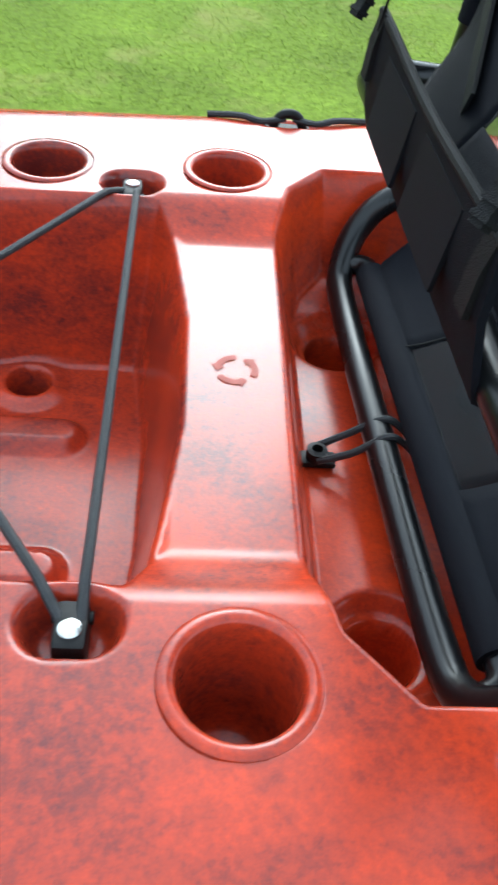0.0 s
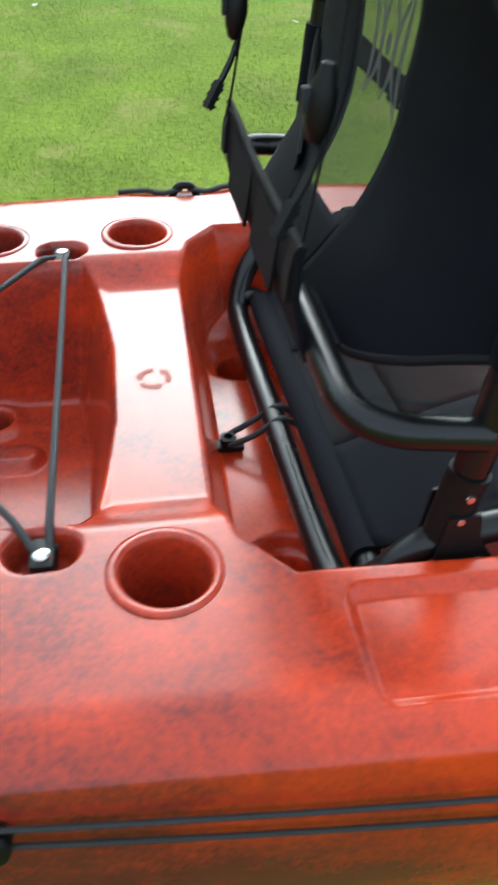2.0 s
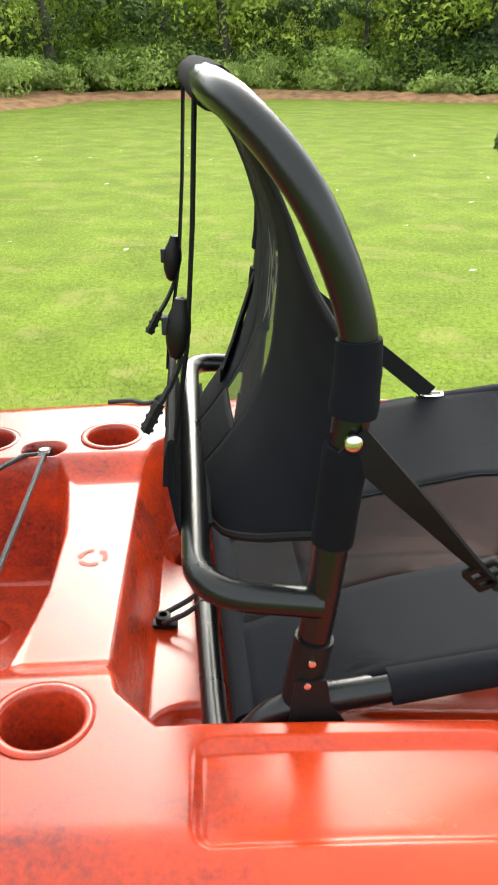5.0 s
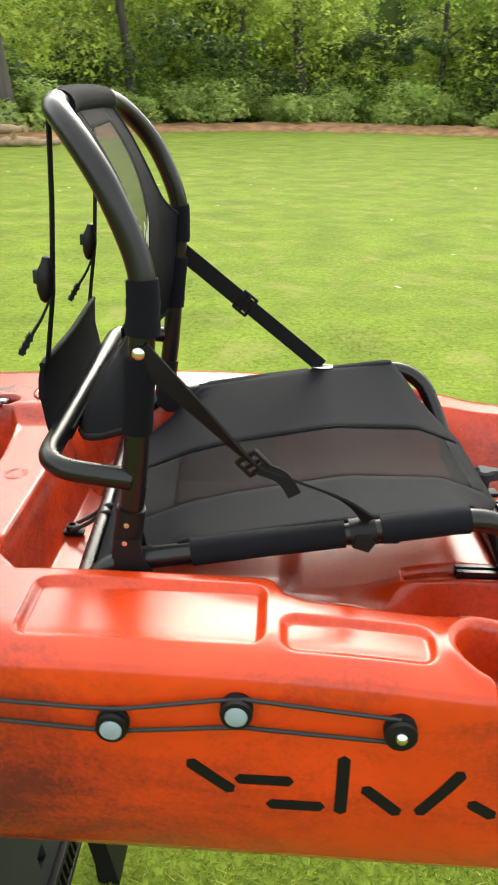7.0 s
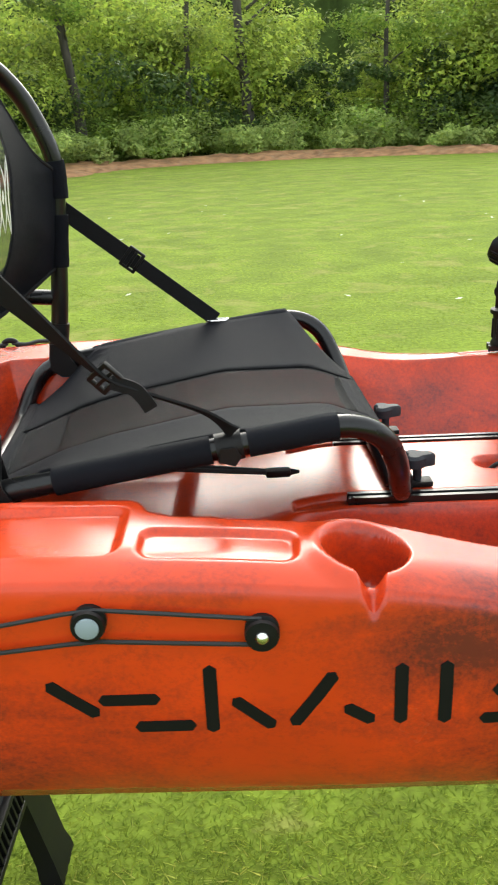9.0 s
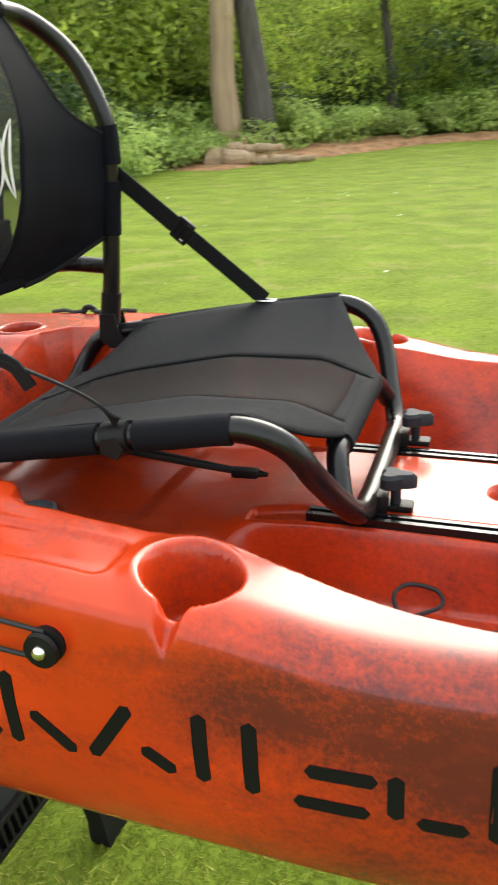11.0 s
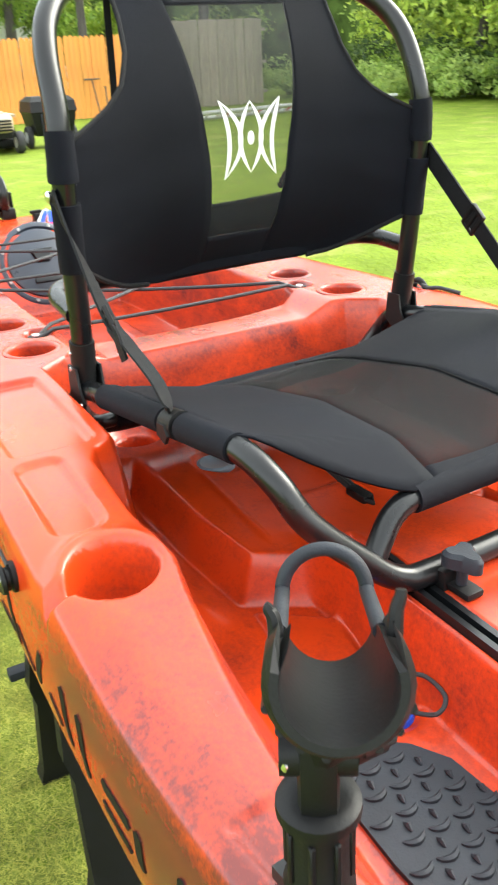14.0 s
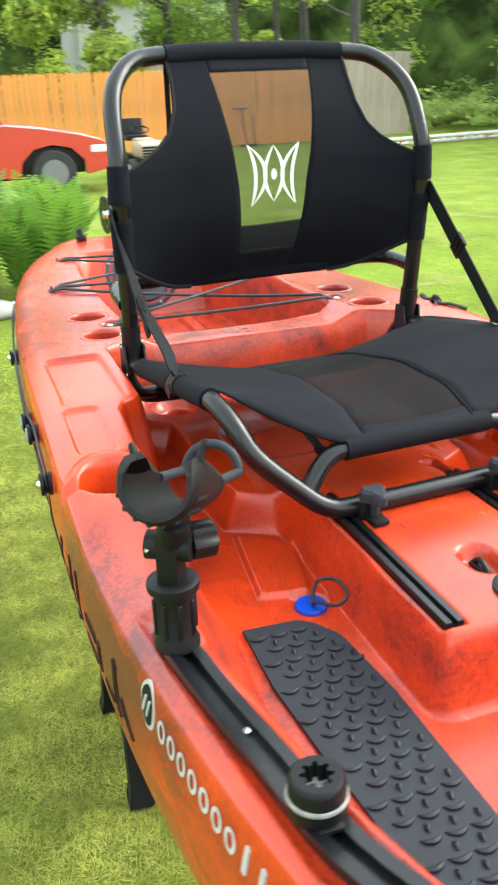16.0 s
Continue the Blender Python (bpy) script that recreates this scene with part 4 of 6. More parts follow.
for s in (-1, 1):
    part("post_sleeve", tube([post_at(z, s) for z in np.linspace(1.389, 1.444, 8)], [0.0178, 0.0182, 0.0175, 0.0169, 0.0172, 0.0167, 0.0168, 0.0163], 18), M_CLOTH2, seat)
    part("post_sleeve", tube([post_at(z, s) for z in np.linspace(1.283, 1.364, 8)], [0.0164, 0.0168, 0.0163, 0.0167, 0.0165, 0.017, 0.0175, 0.0172], 18), M_CLOTH2, seat)
    bolt = part("strap_bolt", place(lathe([(0.0065, 0), (0.0065, 0.003), (0.0045, 0.005), (0.0005, 0.0055)], 16), pose(0.305, s * 0.29, 1.374, 90 if s < 0 else -90, 0, 0)), M_STEEL, seat, "bright steel bolt head")
    # folding joint at the foot of the post
    joint = part("back_joint", join(tube([(0.28, s * 0.268, 1.128), (0.283, s * 0.268, 1.15), (0.289, s * 0.2692, 1.192)], 0.0162, 16),
                                    *[place(slab(BRACKET, -0.0015, 0.0015), pose(0.284, s * (0.268 + o), 1.13, 90, 0, 0)) for o in (-0.0165, 0.0165)]), M_PLASTIC, seat)
    for x, z in ((0.285, 1.178), (0.282, 1.156), (0.304, 1.113)):
        part("rivet", place(lathe([(0.0034, 0), (0.003, 0.002), (0.0005, 0.0024)], 12), pose(x, s * 0.285, z, 90 if s < 0 else -90, 0, 0)), M_STEEL, joint)
    # strap from the post to the seat side
    a, b = Vector((0.305, s * 0.288, 1.374)), Vector((0.545, s * 0.272, 1.183))
    k0 = 0.47 if s > 0 else 0.5
    line = [a.lerp(b, k / 24) for k in range(25)]
    if s < 0:
        # taut down to the buckle, slack below it
        line = smooth_line([a, a.lerp(Vector((0.421, -0.281, 1.252)), 0.5), (0.421, -0.281, 1.252), (0.453, -0.279, 1.236), (0.52, -0.277, 1.208), (0.55, -0.28, 1.184)], 5)
        k0, b = 10 / 24 + 0.01, line[10]
    cut = int(24 * k0)
    flat, edge_on = Vector((0.62, 0.0, 0.78)), Vector((0.15, -1.0, 0.22))
    # the slack strap twists on its way down
    turn_a = (lambda t: flat.lerp(edge_on, 0.85 * t)) if s < 0 else flat
    turn_b = (lambda t: flat.lerp(edge_on, 0.85 - 0.5 * t ** 6)) if s < 0 else flat
    st = part("side_strap", ribbon([line[0] * 1.08 - line[1] * 0.08] + line[:cut + 1], [0.02] + [0.027 - (0.008 * k / cut if s < 0 else 0) for k in range(cut + 1)], turn_a, 0.003), M_WEB, seat)
    part("strap_end", ribbon(line[cut:], 0.024 if s > 0 else 0.021, turn_b, 0.0025), M_WEB, st)
    c = line[cut]
    dirn = (b - a).normalized()
    m = Matrix.Translation(c) @ dirn.to_track_quat("X", "Z").to_matrix().to_4x4() @ pose(0, 0, 0, 90, 0, 0) @ Matrix.Scale(1.0 if s > 0 else 0.86, 4) @ pose(0, 0, 0, 0 if s > 0 else 24, 0, 0)
    part("adjuster", place(join(rbox(-0.012, 0, 0, 0.006, 0.036, 0.007, 0.002), rbox(0.012, 0, 0, 0.006, 0.036, 0.007, 0.002), rbox(0, -0.016, 0, 0.028, 0.005, 0.007, 0.002), rbox(0, 0.016, 0, 0.028, 0.005, 0.007, 0.002), rbox(0, 0, 0.002, 0.005, 0.03, 0.005, 0.002)), m), M_PLASTIC, st, "black ladder-lock buckle")
    if s < 0:
        part("strap_tail", ribbon(smooth_line([c + Vector((0.006, -0.005, -0.003)), c + Vector((0.028, -0.006, -0.011)), c + Vector((0.037, -0.007, -0.02)), c + Vector((0.045, -0.006, -0.034))], 5), 0.015, (0.8, 0, 0.6), 0.003), M_WEB, st)
    q = side_tube(0.545, s)
    part("strap_anchor", join(tube([q - Vector((0.014, 0, 0.0025)), q + Vector((0.014, 0, 0.0025))], 0.0165, 14), place(slab([(-0.013, -0.007), (0.005, -0.013), (0.012, -0.002), (0.005, 0.009), (-0.01, 0.008)], -0.002, 0.002, 0.0006), pose(q.x, q.y + s * 0.016, q.z - 0.004, 90, 0, 0))), M_PLASTIC, st)
    if s > 0:
        part("anchor_ring", tube(smooth_line([q + Vector((0.016, s * 0.006, 0.0165)), q + Vector((-0.01, s * 0.006, 0.0165)), q + Vector((-0.01, -s * 0.006, 0.0165)), q + Vector((0.016, -s * 0.006, 0.0165))], closed=True), 0.0022, 6, closed=True), M_STEEL if s > 0 else M_TUBE, st)
    # hanging adjustment straps behind the hoop, each with a rounded lock and a loose tail
    y = s * 0.15
    zb = 1.415 if s < 0 else 1.405
    cord = part("back_cord", ribbon([(0.203, y, 1.595), (0.2, y, 1.5), (0.194, y, 1.4), (0.181, y, 1.31)], 0.0085, (0.3, 1, 0), 0.002), M_WEB, seat)
    part("cord_lock", place(lathe([(0.0008, -0.026), (0.006, -0.023), (0.0105, -0.013), (0.0125, 0.0), (0.0112, 0.011), (0.0075, 0.019), (0.0055, 0.026), (0.0008, 0.0275)], 18), pose(0.187, y, zb, 0, 6, 0) @ Matrix.Diagonal((0.85, 0.95, 1, 1))), M_PLASTIC, cord, "black rounded strap lock")
    part("lock_slot", rbox(0.1765, y, zb + 0.004, 0.006, 0.009, 0.016, 0.002), M_RUBBER, cord)
    part("cord_tail", ribbon(smooth_line([(0.19, y, zb - 0.022), (0.181, y - 0.008, zb - 0.042), (0.168, y - 0.016, zb - 0.062)], 5), 0.0075, (0, 1, 0.3), 0.003), M_WEB, cord)
    part("tail_end", join(ribbon([(0.17, y - 0.015, zb - 0.058), (0.157, y - 0.021, zb - 0.081)], [0.012, 0.011], (0, 1, 0.3), 0.006), *[ribbon([(0.168 - 0.004 * k, y - 0.016 - 0.002 * k, zb - 0.062 - 0.007 * k), (0.1665 - 0.004 * k, y - 0.0167 - 0.002 * k, zb - 0.0645 - 0.007 * k)], 0.0135, (0, 1, 0.3), 0.008) for k in range(3)]), M_WEB, cord)
    # clamp and knob that hold the front tube to the track
    kb = part("clamp", join(rbox(0.772, s * 0.1, 1.036, 0.03, 0.03, 0.026, 0.005), rbox(0.79, s * 0.1, 1.033, 0.05, 0.022, 0.008, 0.003)), M_PLASTIC, seat)
    lobes = [((0.0155 + 0.0035 * math.cos(3 * t)) * math.cos(t) * 1.25, (0.0155 + 0.0035 * math.cos(3 * t)) * math.sin(t)) for t in np.linspace(0, 6.2832, 30)[:-1]]
    part("knob", join(place(slab(lobes, 0.0, 0.016, 0.004), pose(0.795, s * 0.1, 1.058)), place(lathe([(0.006, 0), (0.006, 0.025)], 12), pose(0.795, s * 0.1, 1.035))), M_RUBBER, kb, "grey lobed clamp knob")


def lumbar_panel():
    """The backrest cloth carried round the lumbar bar and up behind it."""
    V, F = [], []
    ys = np.linspace(-0.172, 0.172, 21)
    prof = [(0.0155, 0.004), (0.012, -0.0095), (0.0, -0.0155), (-0.0125, -0.0095), (-0.0165, 0.004), (-0.023, 0.04), (-0.021, 0.078), (-0.016, 0.078), (-0.018, 0.04), (-0.0115, 0.002), (0.0, -0.0105), (0.0105, 0.003)]
    n = len(prof)
    for i, y in enumerate(ys):
        xb = 0.2005 + 0.0205 * y
        dip = 0.005 * math.cos(math.pi * y / 0.34) ** 2
        V += [(xb + u, y * (1 - 0.05 * max(0, w) / 0.08), 1.241 + w - dip * max(0, w) / 0.08 + 0.0012 * math.sin(i * 2.3) * (w > 0.03)) for u, w in prof]
    for i in range(len(ys) - 1):
        F += [(i * n + k, i * n + (k + 1) % n, (i + 1) * n + (k + 1) % n, (i + 1) * n + k) for k in range(n)]
    return V, F + [tuple(range(n)), tuple(reversed(range((len(ys) - 1) * n, len(ys) * n)))]


flap = part("lumbar_panel", lumbar_panel(), M_CLOTH2, seat, "black cloth flap wrapped round the lumbar bar")
part("binding", tube([(0.182 + 0.0205 * y, y * 0.95, 1.319 - 0.005 * math.cos(math.pi * y / 0.34) ** 2) for y in np.linspace(-0.172, 0.172, 15)], 0.0036, 8), M_WEB, flap, "ribbed black edge binding")
for y0, y1 in ((-0.105, -0.015), (0.015, 0.105)):
    part("stiffener", ribbon([(0.1768 + 0.0205 * y, y, 1.281) for y in (y0, (y0 + y1) / 2, y1)], 0.052, (0.12, 0, 1), 0.003), M_CLOTH, flap, "stitched stiffener patch")
for s in (-1, 1):
    part("strap_tab", ribbon([(0.1815 + s * 0.003, s * 0.15, 1.322), (0.1765 + s * 0.003, s * 0.15, 1.3), (0.175 + s * 0.003, s * 0.15, 1.275)], 0.016, (0, 1, 0), 0.004), M_WEB, flap, "sewn webbing tab")
    # ribbed binding along the cloth's lower edge, from the post's sleeve to the lumbar bar
    hem = [back_point(s * half_width(z), z) for z in np.linspace(1.228, 1.29, 14)]
    part("edge_binding", tube([(x + 0.001, y, z) for x, y, z in hem], 0.0042, 8), M_WEB, seat, "ribbed black edge binding")
    upper = [back_point(s * half_width(z), z) for z in np.linspace(1.424, 1.59, 30)]
    part("edge_binding", tube(upper, 0.0032, 8), M_WEB, seat, "ribbed black edge binding")
part("rear_webbing", ribbon([(back_point(y, z)[0] - 0.006, y, z) for y, z in ((0.085, 1.285), (0.13, 1.305), (0.18, 1.33), (0.235, 1.36))], 0.024, (0, -0.5, 1), 0.003), M_WEB, seat, "flat ribbed black webbing")
for d in (-1, 1):
    part("under_cord", tube(smooth_line([(0.31, -0.03 + d * 0.012, 1.074), (0.45, -0.055 + d * 0.008, 1.06), (0.6, -0.078 + d * 0.002, 1.051)]), 0.0036, 8), M_CORD, seat)
part("under_hook", join(rbox(0.612, -0.079, 1.05, 0.034, 0.016, 0.011, 0.004), tube([(0.626, -0.084, 1.05), (0.638, -0.08, 1.05), (0.626, -0.074, 1.05)], 0.003, 8)), M_PLASTIC, seat, "black plastic cord hook")


# the seat sits a little askew in the cockpit
seat.matrix_basis = pose(0.3, -0.27, 1.15, 0, 0, 3.2) @ pose(-0.3, 0.27, -1.15) @ seat.matrix_basis


# ---- rod holders ----
def rod_holder(s):
    base = Vector(rim_line(s, 1.025))
    top = base.z + 0.008
    at = lambda x, y, z: Vector((x, s * y, z))
    ob = thing("rod_holder", (base.x, base.y, top), "black plastic fishing rod holder clamped to the deck track", "rod holder", "rod holders on the rim")
    b = part("base", place(lathe([(0.0205, 0), (0.0205, 0.006), (0.0178, 0.011), (0.0178, 0.052), (0.019, 0.058), (0.0232, 0.059), (0.0235, 0.062), (0.0232, 0.066), (0.02, 0.068), (0.015, 0.069)], 28), pose(base.x, base.y, top)), M_PLASTIC, ob)
    for a in range(0, 360, 45):
        part("rib", rbox(base.x + 0.018 * math.cos(radians(a)), base.y + 0.018 * math.sin(radians(a)), top + 0.032, 0.004, 0.004, 0.036, 0.001, 1), M_PLASTIC, b)
    # the trough in front, the ring behind and below it
    # the far one is turned the other way
    c, ring = (at(1.05, 0.4, 1.262), at(0.928, 0.326, 1.206)) if s < 0 else (at(1.03, 0.4, 1.262), at(1.13, 0.33, 1.206))
    tilt = (ring - c).normalized()
    up = (Vector((0, 0, 1)) - tilt * tilt.z).normalized()
    rt = tilt.cross(up)

    def arc(centre, r, a0, a1, n):
        return [centre + (rt * math.cos(t) + up * math.sin(t)) * r for t in np.linspace(radians(a0), radians(a1), n)]

    hub = Vector((base.x, base.y, top + 0.1))
    neck = part("neck", join(place(rbox(0, 0, 0, 0.022, 0.03, 0.062, 0.008), Matrix.Translation((base.x, base.y, top + 0.088)) @ pose(0, 0, 0, 0, 0, math.degrees(math.atan2(rt.y, rt.x)))),
                             tube([hub - rt * 0.02, hub + rt * 0.02], 0.013, 16), tube([hub - Vector((0, s * 0.008, 0)), hub - Vector((0, s * 0.03, 0))], 0.007, 12)), M_PLASTIC, ob)
    q = Matrix.Translation(hub + Vector((0.0, -s * 0.03, 0.0))) @ Vector((0, 1, 0)).to_track_quat("Z", "Y").to_matrix().to_4x4()
    lob = [((0.0145 + 0.002 * math.cos(6 * t)) * math.cos(t), (0.0145 + 0.002 * math.cos(6 * t)) * math.sin(t)) for t in np.linspace(0, 6.2832, 37)[:-1]]
    part("knob", place(slab(lob, -0.011, 0.011, 0.003), q), M_PLASTIC, neck, "black ribbed knob")
    part("bolt", place(lathe([(0.003, 0), (0.003, 0.003), (0.0005, 0.004)], 10), Matrix.Translation(hub + Vector((0.0, s * 0.019, 0))) @ Vector((0.3, s, 0)).to_track_quat("Z", "Y").to_matrix().to_4x4()), M_STEEL, neck)
    V, F, n = [], [], 21
    for d, r, a in ((-0.026, 0.03, 14), (-0.02, 0.0335, 36), (0.012, 0.0335, 42), (0.045, 0.0325, 10), (0.088, 0.0295, -4), (0.088, 0.0245, -4), (0.045, 0.0255, 10), (0.012, 0.0268, 42), (-0.02, 0.0262, 36), (-0.026, 0.026, 14)):
        V += arc(c + tilt * d, r, 180 - a, 360 + a, n)
    for i in range(10):
        F += [(i * n + j, i * n + j + 1, (i + 1) % 10 * n + j + 1, (i + 1) % 10 * n + j) for j in range(n - 1)]
    F += [tuple(i * n for i in range(10)), tuple(i * n + n - 1 for i in reversed(range(10)))]
    cr = part("cradle", (V, F), M_PLASTIC, ob)
    for a in np.linspace(200, 340, 8):
        part("cradle_rib", tube([c + tilt * d + (rt * math.cos(radians(a)) + up * math.sin(radians(a))) * 0.0336 for d in (-0.019, 0.012)], 0.0024, 6), M_PLASTIC, cr)
    part("ring", tube([c + tilt * 0.07 + rt * 0.0272 - up * 0.003] + arc(ring, 0.0265, 0, 180, 24) + [c + tilt * 0.07 - rt * 0.0272 - up * 0.003], 0.0048, 10), M_RUBBER, cr, "grey worn ring of the cradle")
    part("yoke", tube([c.lerp(ring, 0.2) - up * 0.035, hub], 0.014, 12), M_PLASTIC, cr)
    for q, k in ((1, 0.8), (-1, 0.45)):
        foot = c + tilt * 0.004 + up * 0.02 + rt * q * 0.027
        part("latch", tube(smooth_line([foot - up * 0.006, foot + up * 0.007 * k + rt * q * 0.001, foot + up * 0.015 * k + rt * q * 0.003, foot + up * 0.019 * k + rt * q * 0.004 * k], 5), [0.004 - 0.0001 * i for i in range(16)], 8), M_PLASTIC, cr)


rod_holder(-1)
rod_holder(1)


def track_mount(x):
    p = rim_line(-1, x)
    ob = thing("track_mount", (p[0], p[1], p[2] + 0.008), "short black mounting base with star socket on the deck track", "mount")
    n, V, F = 48, [], []
    star = [0.0095 + (0.002 if (k // 3) % 2 else -0.0012) for k in range(n)]
    prof = [([0.019] * n, 0), ([0.0205] * n, 0.008), ([0.0195] * n, 0.026), ([0.019] * n, 0.029), ([0.017] * n, 0.031), (star, 0.031), (star, 0.01)]
    for r, z in prof:
        V += [(p[0] + r[k] * math.cos(2 * math.pi * k / n), p[1] + r[k] * math.sin(2 * math.pi * k / n), p[2] + 0.008 + z) for k in range(n)]
    for i in range(len(prof) - 1):
        F += [(i * n + k, i * n + (k + 1) % n, (i + 1) * n + (k + 1) % n, (i + 1) * n + k) for k in range(n)]
    part("socket", (V, F + [tuple(reversed(range(n))), tuple(range((len(prof) - 1) * n, len(prof) * n))]), M_PLASTIC, ob)
    # pale grey band added as a painted highlight round the socket
    part("highlight_band", place(lathe([(0.0206, 0.0135), (0.0211, 0.0145), (0.0211, 0.0165), (0.0204, 0.0175)], 36), pose(p[0], p[1], p[2] + 0.008)), M_RIM_GREY, ob, "pale grey band painted as a highlight")
    part("clamp_plate", rbox(p[0] + 0.006, p[1] + 0.001, p[2] + 0.0105, 0.034, 0.018, 0.004, 0.0015), M_PLASTIC, ob)


track_mount(1.262)


# ---- trestles ----
M_PANEL = mat("grey_black_panel", (0.016, 0.018, 0.022), rough=0.55, spec=0.3, vary=0.2, scale=12, bump=0.2, bump_scale=300)


def holed_plate():
    """A plate across y with round and square openings through it; z from its middle."""
    def cell(y0, y1, z0, z1, r, square=False):
        cy, cz, n, out = (y0 + y1) / 2, (z0 + z1) / 2, 16, []
        ring = [(math.cos(2 * math.pi * k / n), math.sin(2 * math.pi * k / n)) for k in range(n)]
        box = [(u / max(abs(u), abs(v)), v / max(abs(u), abs(v))) for u, v in ring]
        V = []
        for d in (-0.008, 0.008):
            V += [(d, cy + u * (y1 - y0) / 2, cz + v * (z1 - z0) / 2) for u, v in box]
            V += [(d, cy + r * (p if square else q)[0], cz + r * (p if square else q)[1]) for p, q in zip(box, ring)]
        for k in range(n):
            j = (k + 1) % n
            out += [(k, n + k, n + j, j), (2 * n + j, 3 * n + j, 3 * n + k, 2 * n + k), (n + k, 3 * n + k, 3 * n + j, n + j)]
        return V, out

    cells = [cell(-0.15, -0.05, -0.07, 0.03, 0.021), cell(-0.05, 0.05, -0.07, 0.03, 0.016, True), cell(0.05, 0.15, -0.07, 0.03, 0.021), cell(-0.05, 0.05, 0.03, 0.13, 0.021)]
    solid = []
    for s in (-1, 1):
        solid += [rbox(0, s * 0.19, -0.02, 0.016, 0.08, 0.1, 0), rbox(0, s * 0.14, 0.08, 0.016, 0.18, 0.1, 0)]
    return join(*cells, *solid, rbox(0, 0, 0.2, 0.016, 0.46, 0.14, 0), rbox(0, 0, -0.105, 0.01, 0.46, 0.07, 0))


def trestle(x):
    ob = thing("trestle", (x, 0, 0), "black plastic folding sawhorse carrying the kayak", "sawhorse", "sawhorses under the kayak")
    part("beam", join(rbox(x, 0, 0.728, 0.07, 0.66, 0.06, 0.01), rbox(x, 0, 0.761, 0.05, 0.62, 0.012, 0.003)), M_PLASTIC, ob)
    for f in (-1, 1):
        for s in (-1, 1):
            top, foot = Vector((x + f * 0.035, s * 0.27, 0.72)), Vector((x + f * 0.18, s * 0.287, 0.0))
            prof = [(0.0, 0.1, 0.035), (0.35, 0.105, 0.035), (0.55, 0.125, 0.036), (0.62, 0.1, 0.036), (0.93, 0.1, 0.04), (0.97, 0.112, 0.045), (1.0, 0.112, 0.045)]
            V, F = [], []
            for t, w, d in prof:
                c = top.lerp(foot, t)
                V += [(c.x - d / 2, c.y - w / 2, c.z), (c.x + d / 2, c.y - w / 2, c.z), (c.x + d / 2, c.y + w / 2, c.z), (c.x - d / 2, c.y + w / 2, c.z)]
            for i in range(len(prof) - 1):
                F += [(i * 4 + k, i * 4 + (k + 1) % 4, i * 4 + 4 + (k + 1) % 4, i * 4 + 4 + k) for k in range(4)]
            F += [(3, 2, 1, 0), tuple(len(V) - 4 + k for k in range(4))]
            leg = part("leg", (V, [tuple(reversed(q)) for q in F]), M_PLASTIC, ob, sharp=25)
            for k in range(11):
                c = top.lerp(foot, 0.16 + 0.04 * k)
                part("notch", rbox(c.x, c.y + s * 0.053, c.z, 0.03, 0.012, 0.014, 0.002, 1), M_PLASTIC, leg)
        lean = math.degrees(math.atan2(f * 0.145, 0.72))
        m = pose(x + f * 0.1075, 0, 0.36, 0, -lean, 0)
        plate = part("side_panel", place(holed_plate(), m), M_PANEL, ob)
        for z in (-0.135, -0.083):
            part("rail", place(rbox(f * 0.006, 0, z, 0.03, 0.46, 0.011, 0.003), m), M_PLASTIC, plate)
        for k in range(22):
            part("tooth", place(rbox(f * 0.008, -0.22 + 0.021 * k, -0.109, 0.022, 0.008, 0.042, 0.001, 1), m), M_PLASTIC, plate)
    for s in (-1, 1):
        part("latch", rbox(x - 0.15, s * 0.345, 0.34, 0.03, 0.05, 0.02, 0.004), M_RUBBER, ob)


trestle(-0.07)
trestle(1.52)


# ---- lawn, soil and woods ----
M_LAWN = mat("lawn", (0.134, 0.186, 0.021), rough=0.95, spec=0.1, vary=0.22, scale=1.7, grain=0.4, grain_scale=26, bump=0.12, bump_scale=150, dark=(0.25, 0.24, 0.075), dark_amt=0.24, dark_scale=1.9)
M_BLADE = mat("grass_blade", (0.2, 0.27, 0.034), rough=0.8, spec=0.1, vary=0.24, scale=1.7, island=0.26, trans=0.5, dark=(0.32, 0.3, 0.1), dark_amt=0.24, dark_scale=1.9)
M_BLADE_DRY = mat("dry_grass_blade", (0.34, 0.37, 0.085), rough=0.8, spec=0.1, vary=0.3, scale=6.0, island=0.5, trans=0.5, dark=(0.2, 0.25, 0.045), dark_amt=0.4, dark_scale=4.0)
M_SOIL = mat("bare_soil", (0.2664, 0.148, 0.0777), rough=0.95, spec=0.1, vary=0.4, scale=3, bump=1.0, bump_scale=25, dark=(0.2516, 0.185, 0.1184), dark_amt=0.3, dark_scale=4)
M_LEAF = mat("leaf_green", (0.1628, 0.2442, 0.037), rough=0.55, spec=0.3, vary=0.75, scale=0.7, island=0.3, trans=0.5)
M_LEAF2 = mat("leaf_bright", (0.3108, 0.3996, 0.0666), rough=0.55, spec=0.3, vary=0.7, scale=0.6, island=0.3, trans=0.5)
M_LEAF4 = mat("leaf_pale", (0.32, 0.42, 0.12), rough=0.6, spec=0.25, vary=0.45, scale=0.8, island=0.25, trans=0.5)
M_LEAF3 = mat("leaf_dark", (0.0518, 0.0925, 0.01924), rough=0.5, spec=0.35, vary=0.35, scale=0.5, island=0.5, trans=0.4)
M_BARK = mat("grey_bark", (0.0629, 0.0555, 0.0481), rough=0.9, vary=0.4, scale=3, bump=1.0, bump_scale=14, stretch=(3, 3, 0.5))
M_BARK2 = mat("bare_tan_trunk", (0.3108, 0.222, 0.1406), rough=0.85, vary=0.25, scale=2, bump=0.8, bump_scale=12, stretch=(3, 3, 0.4))
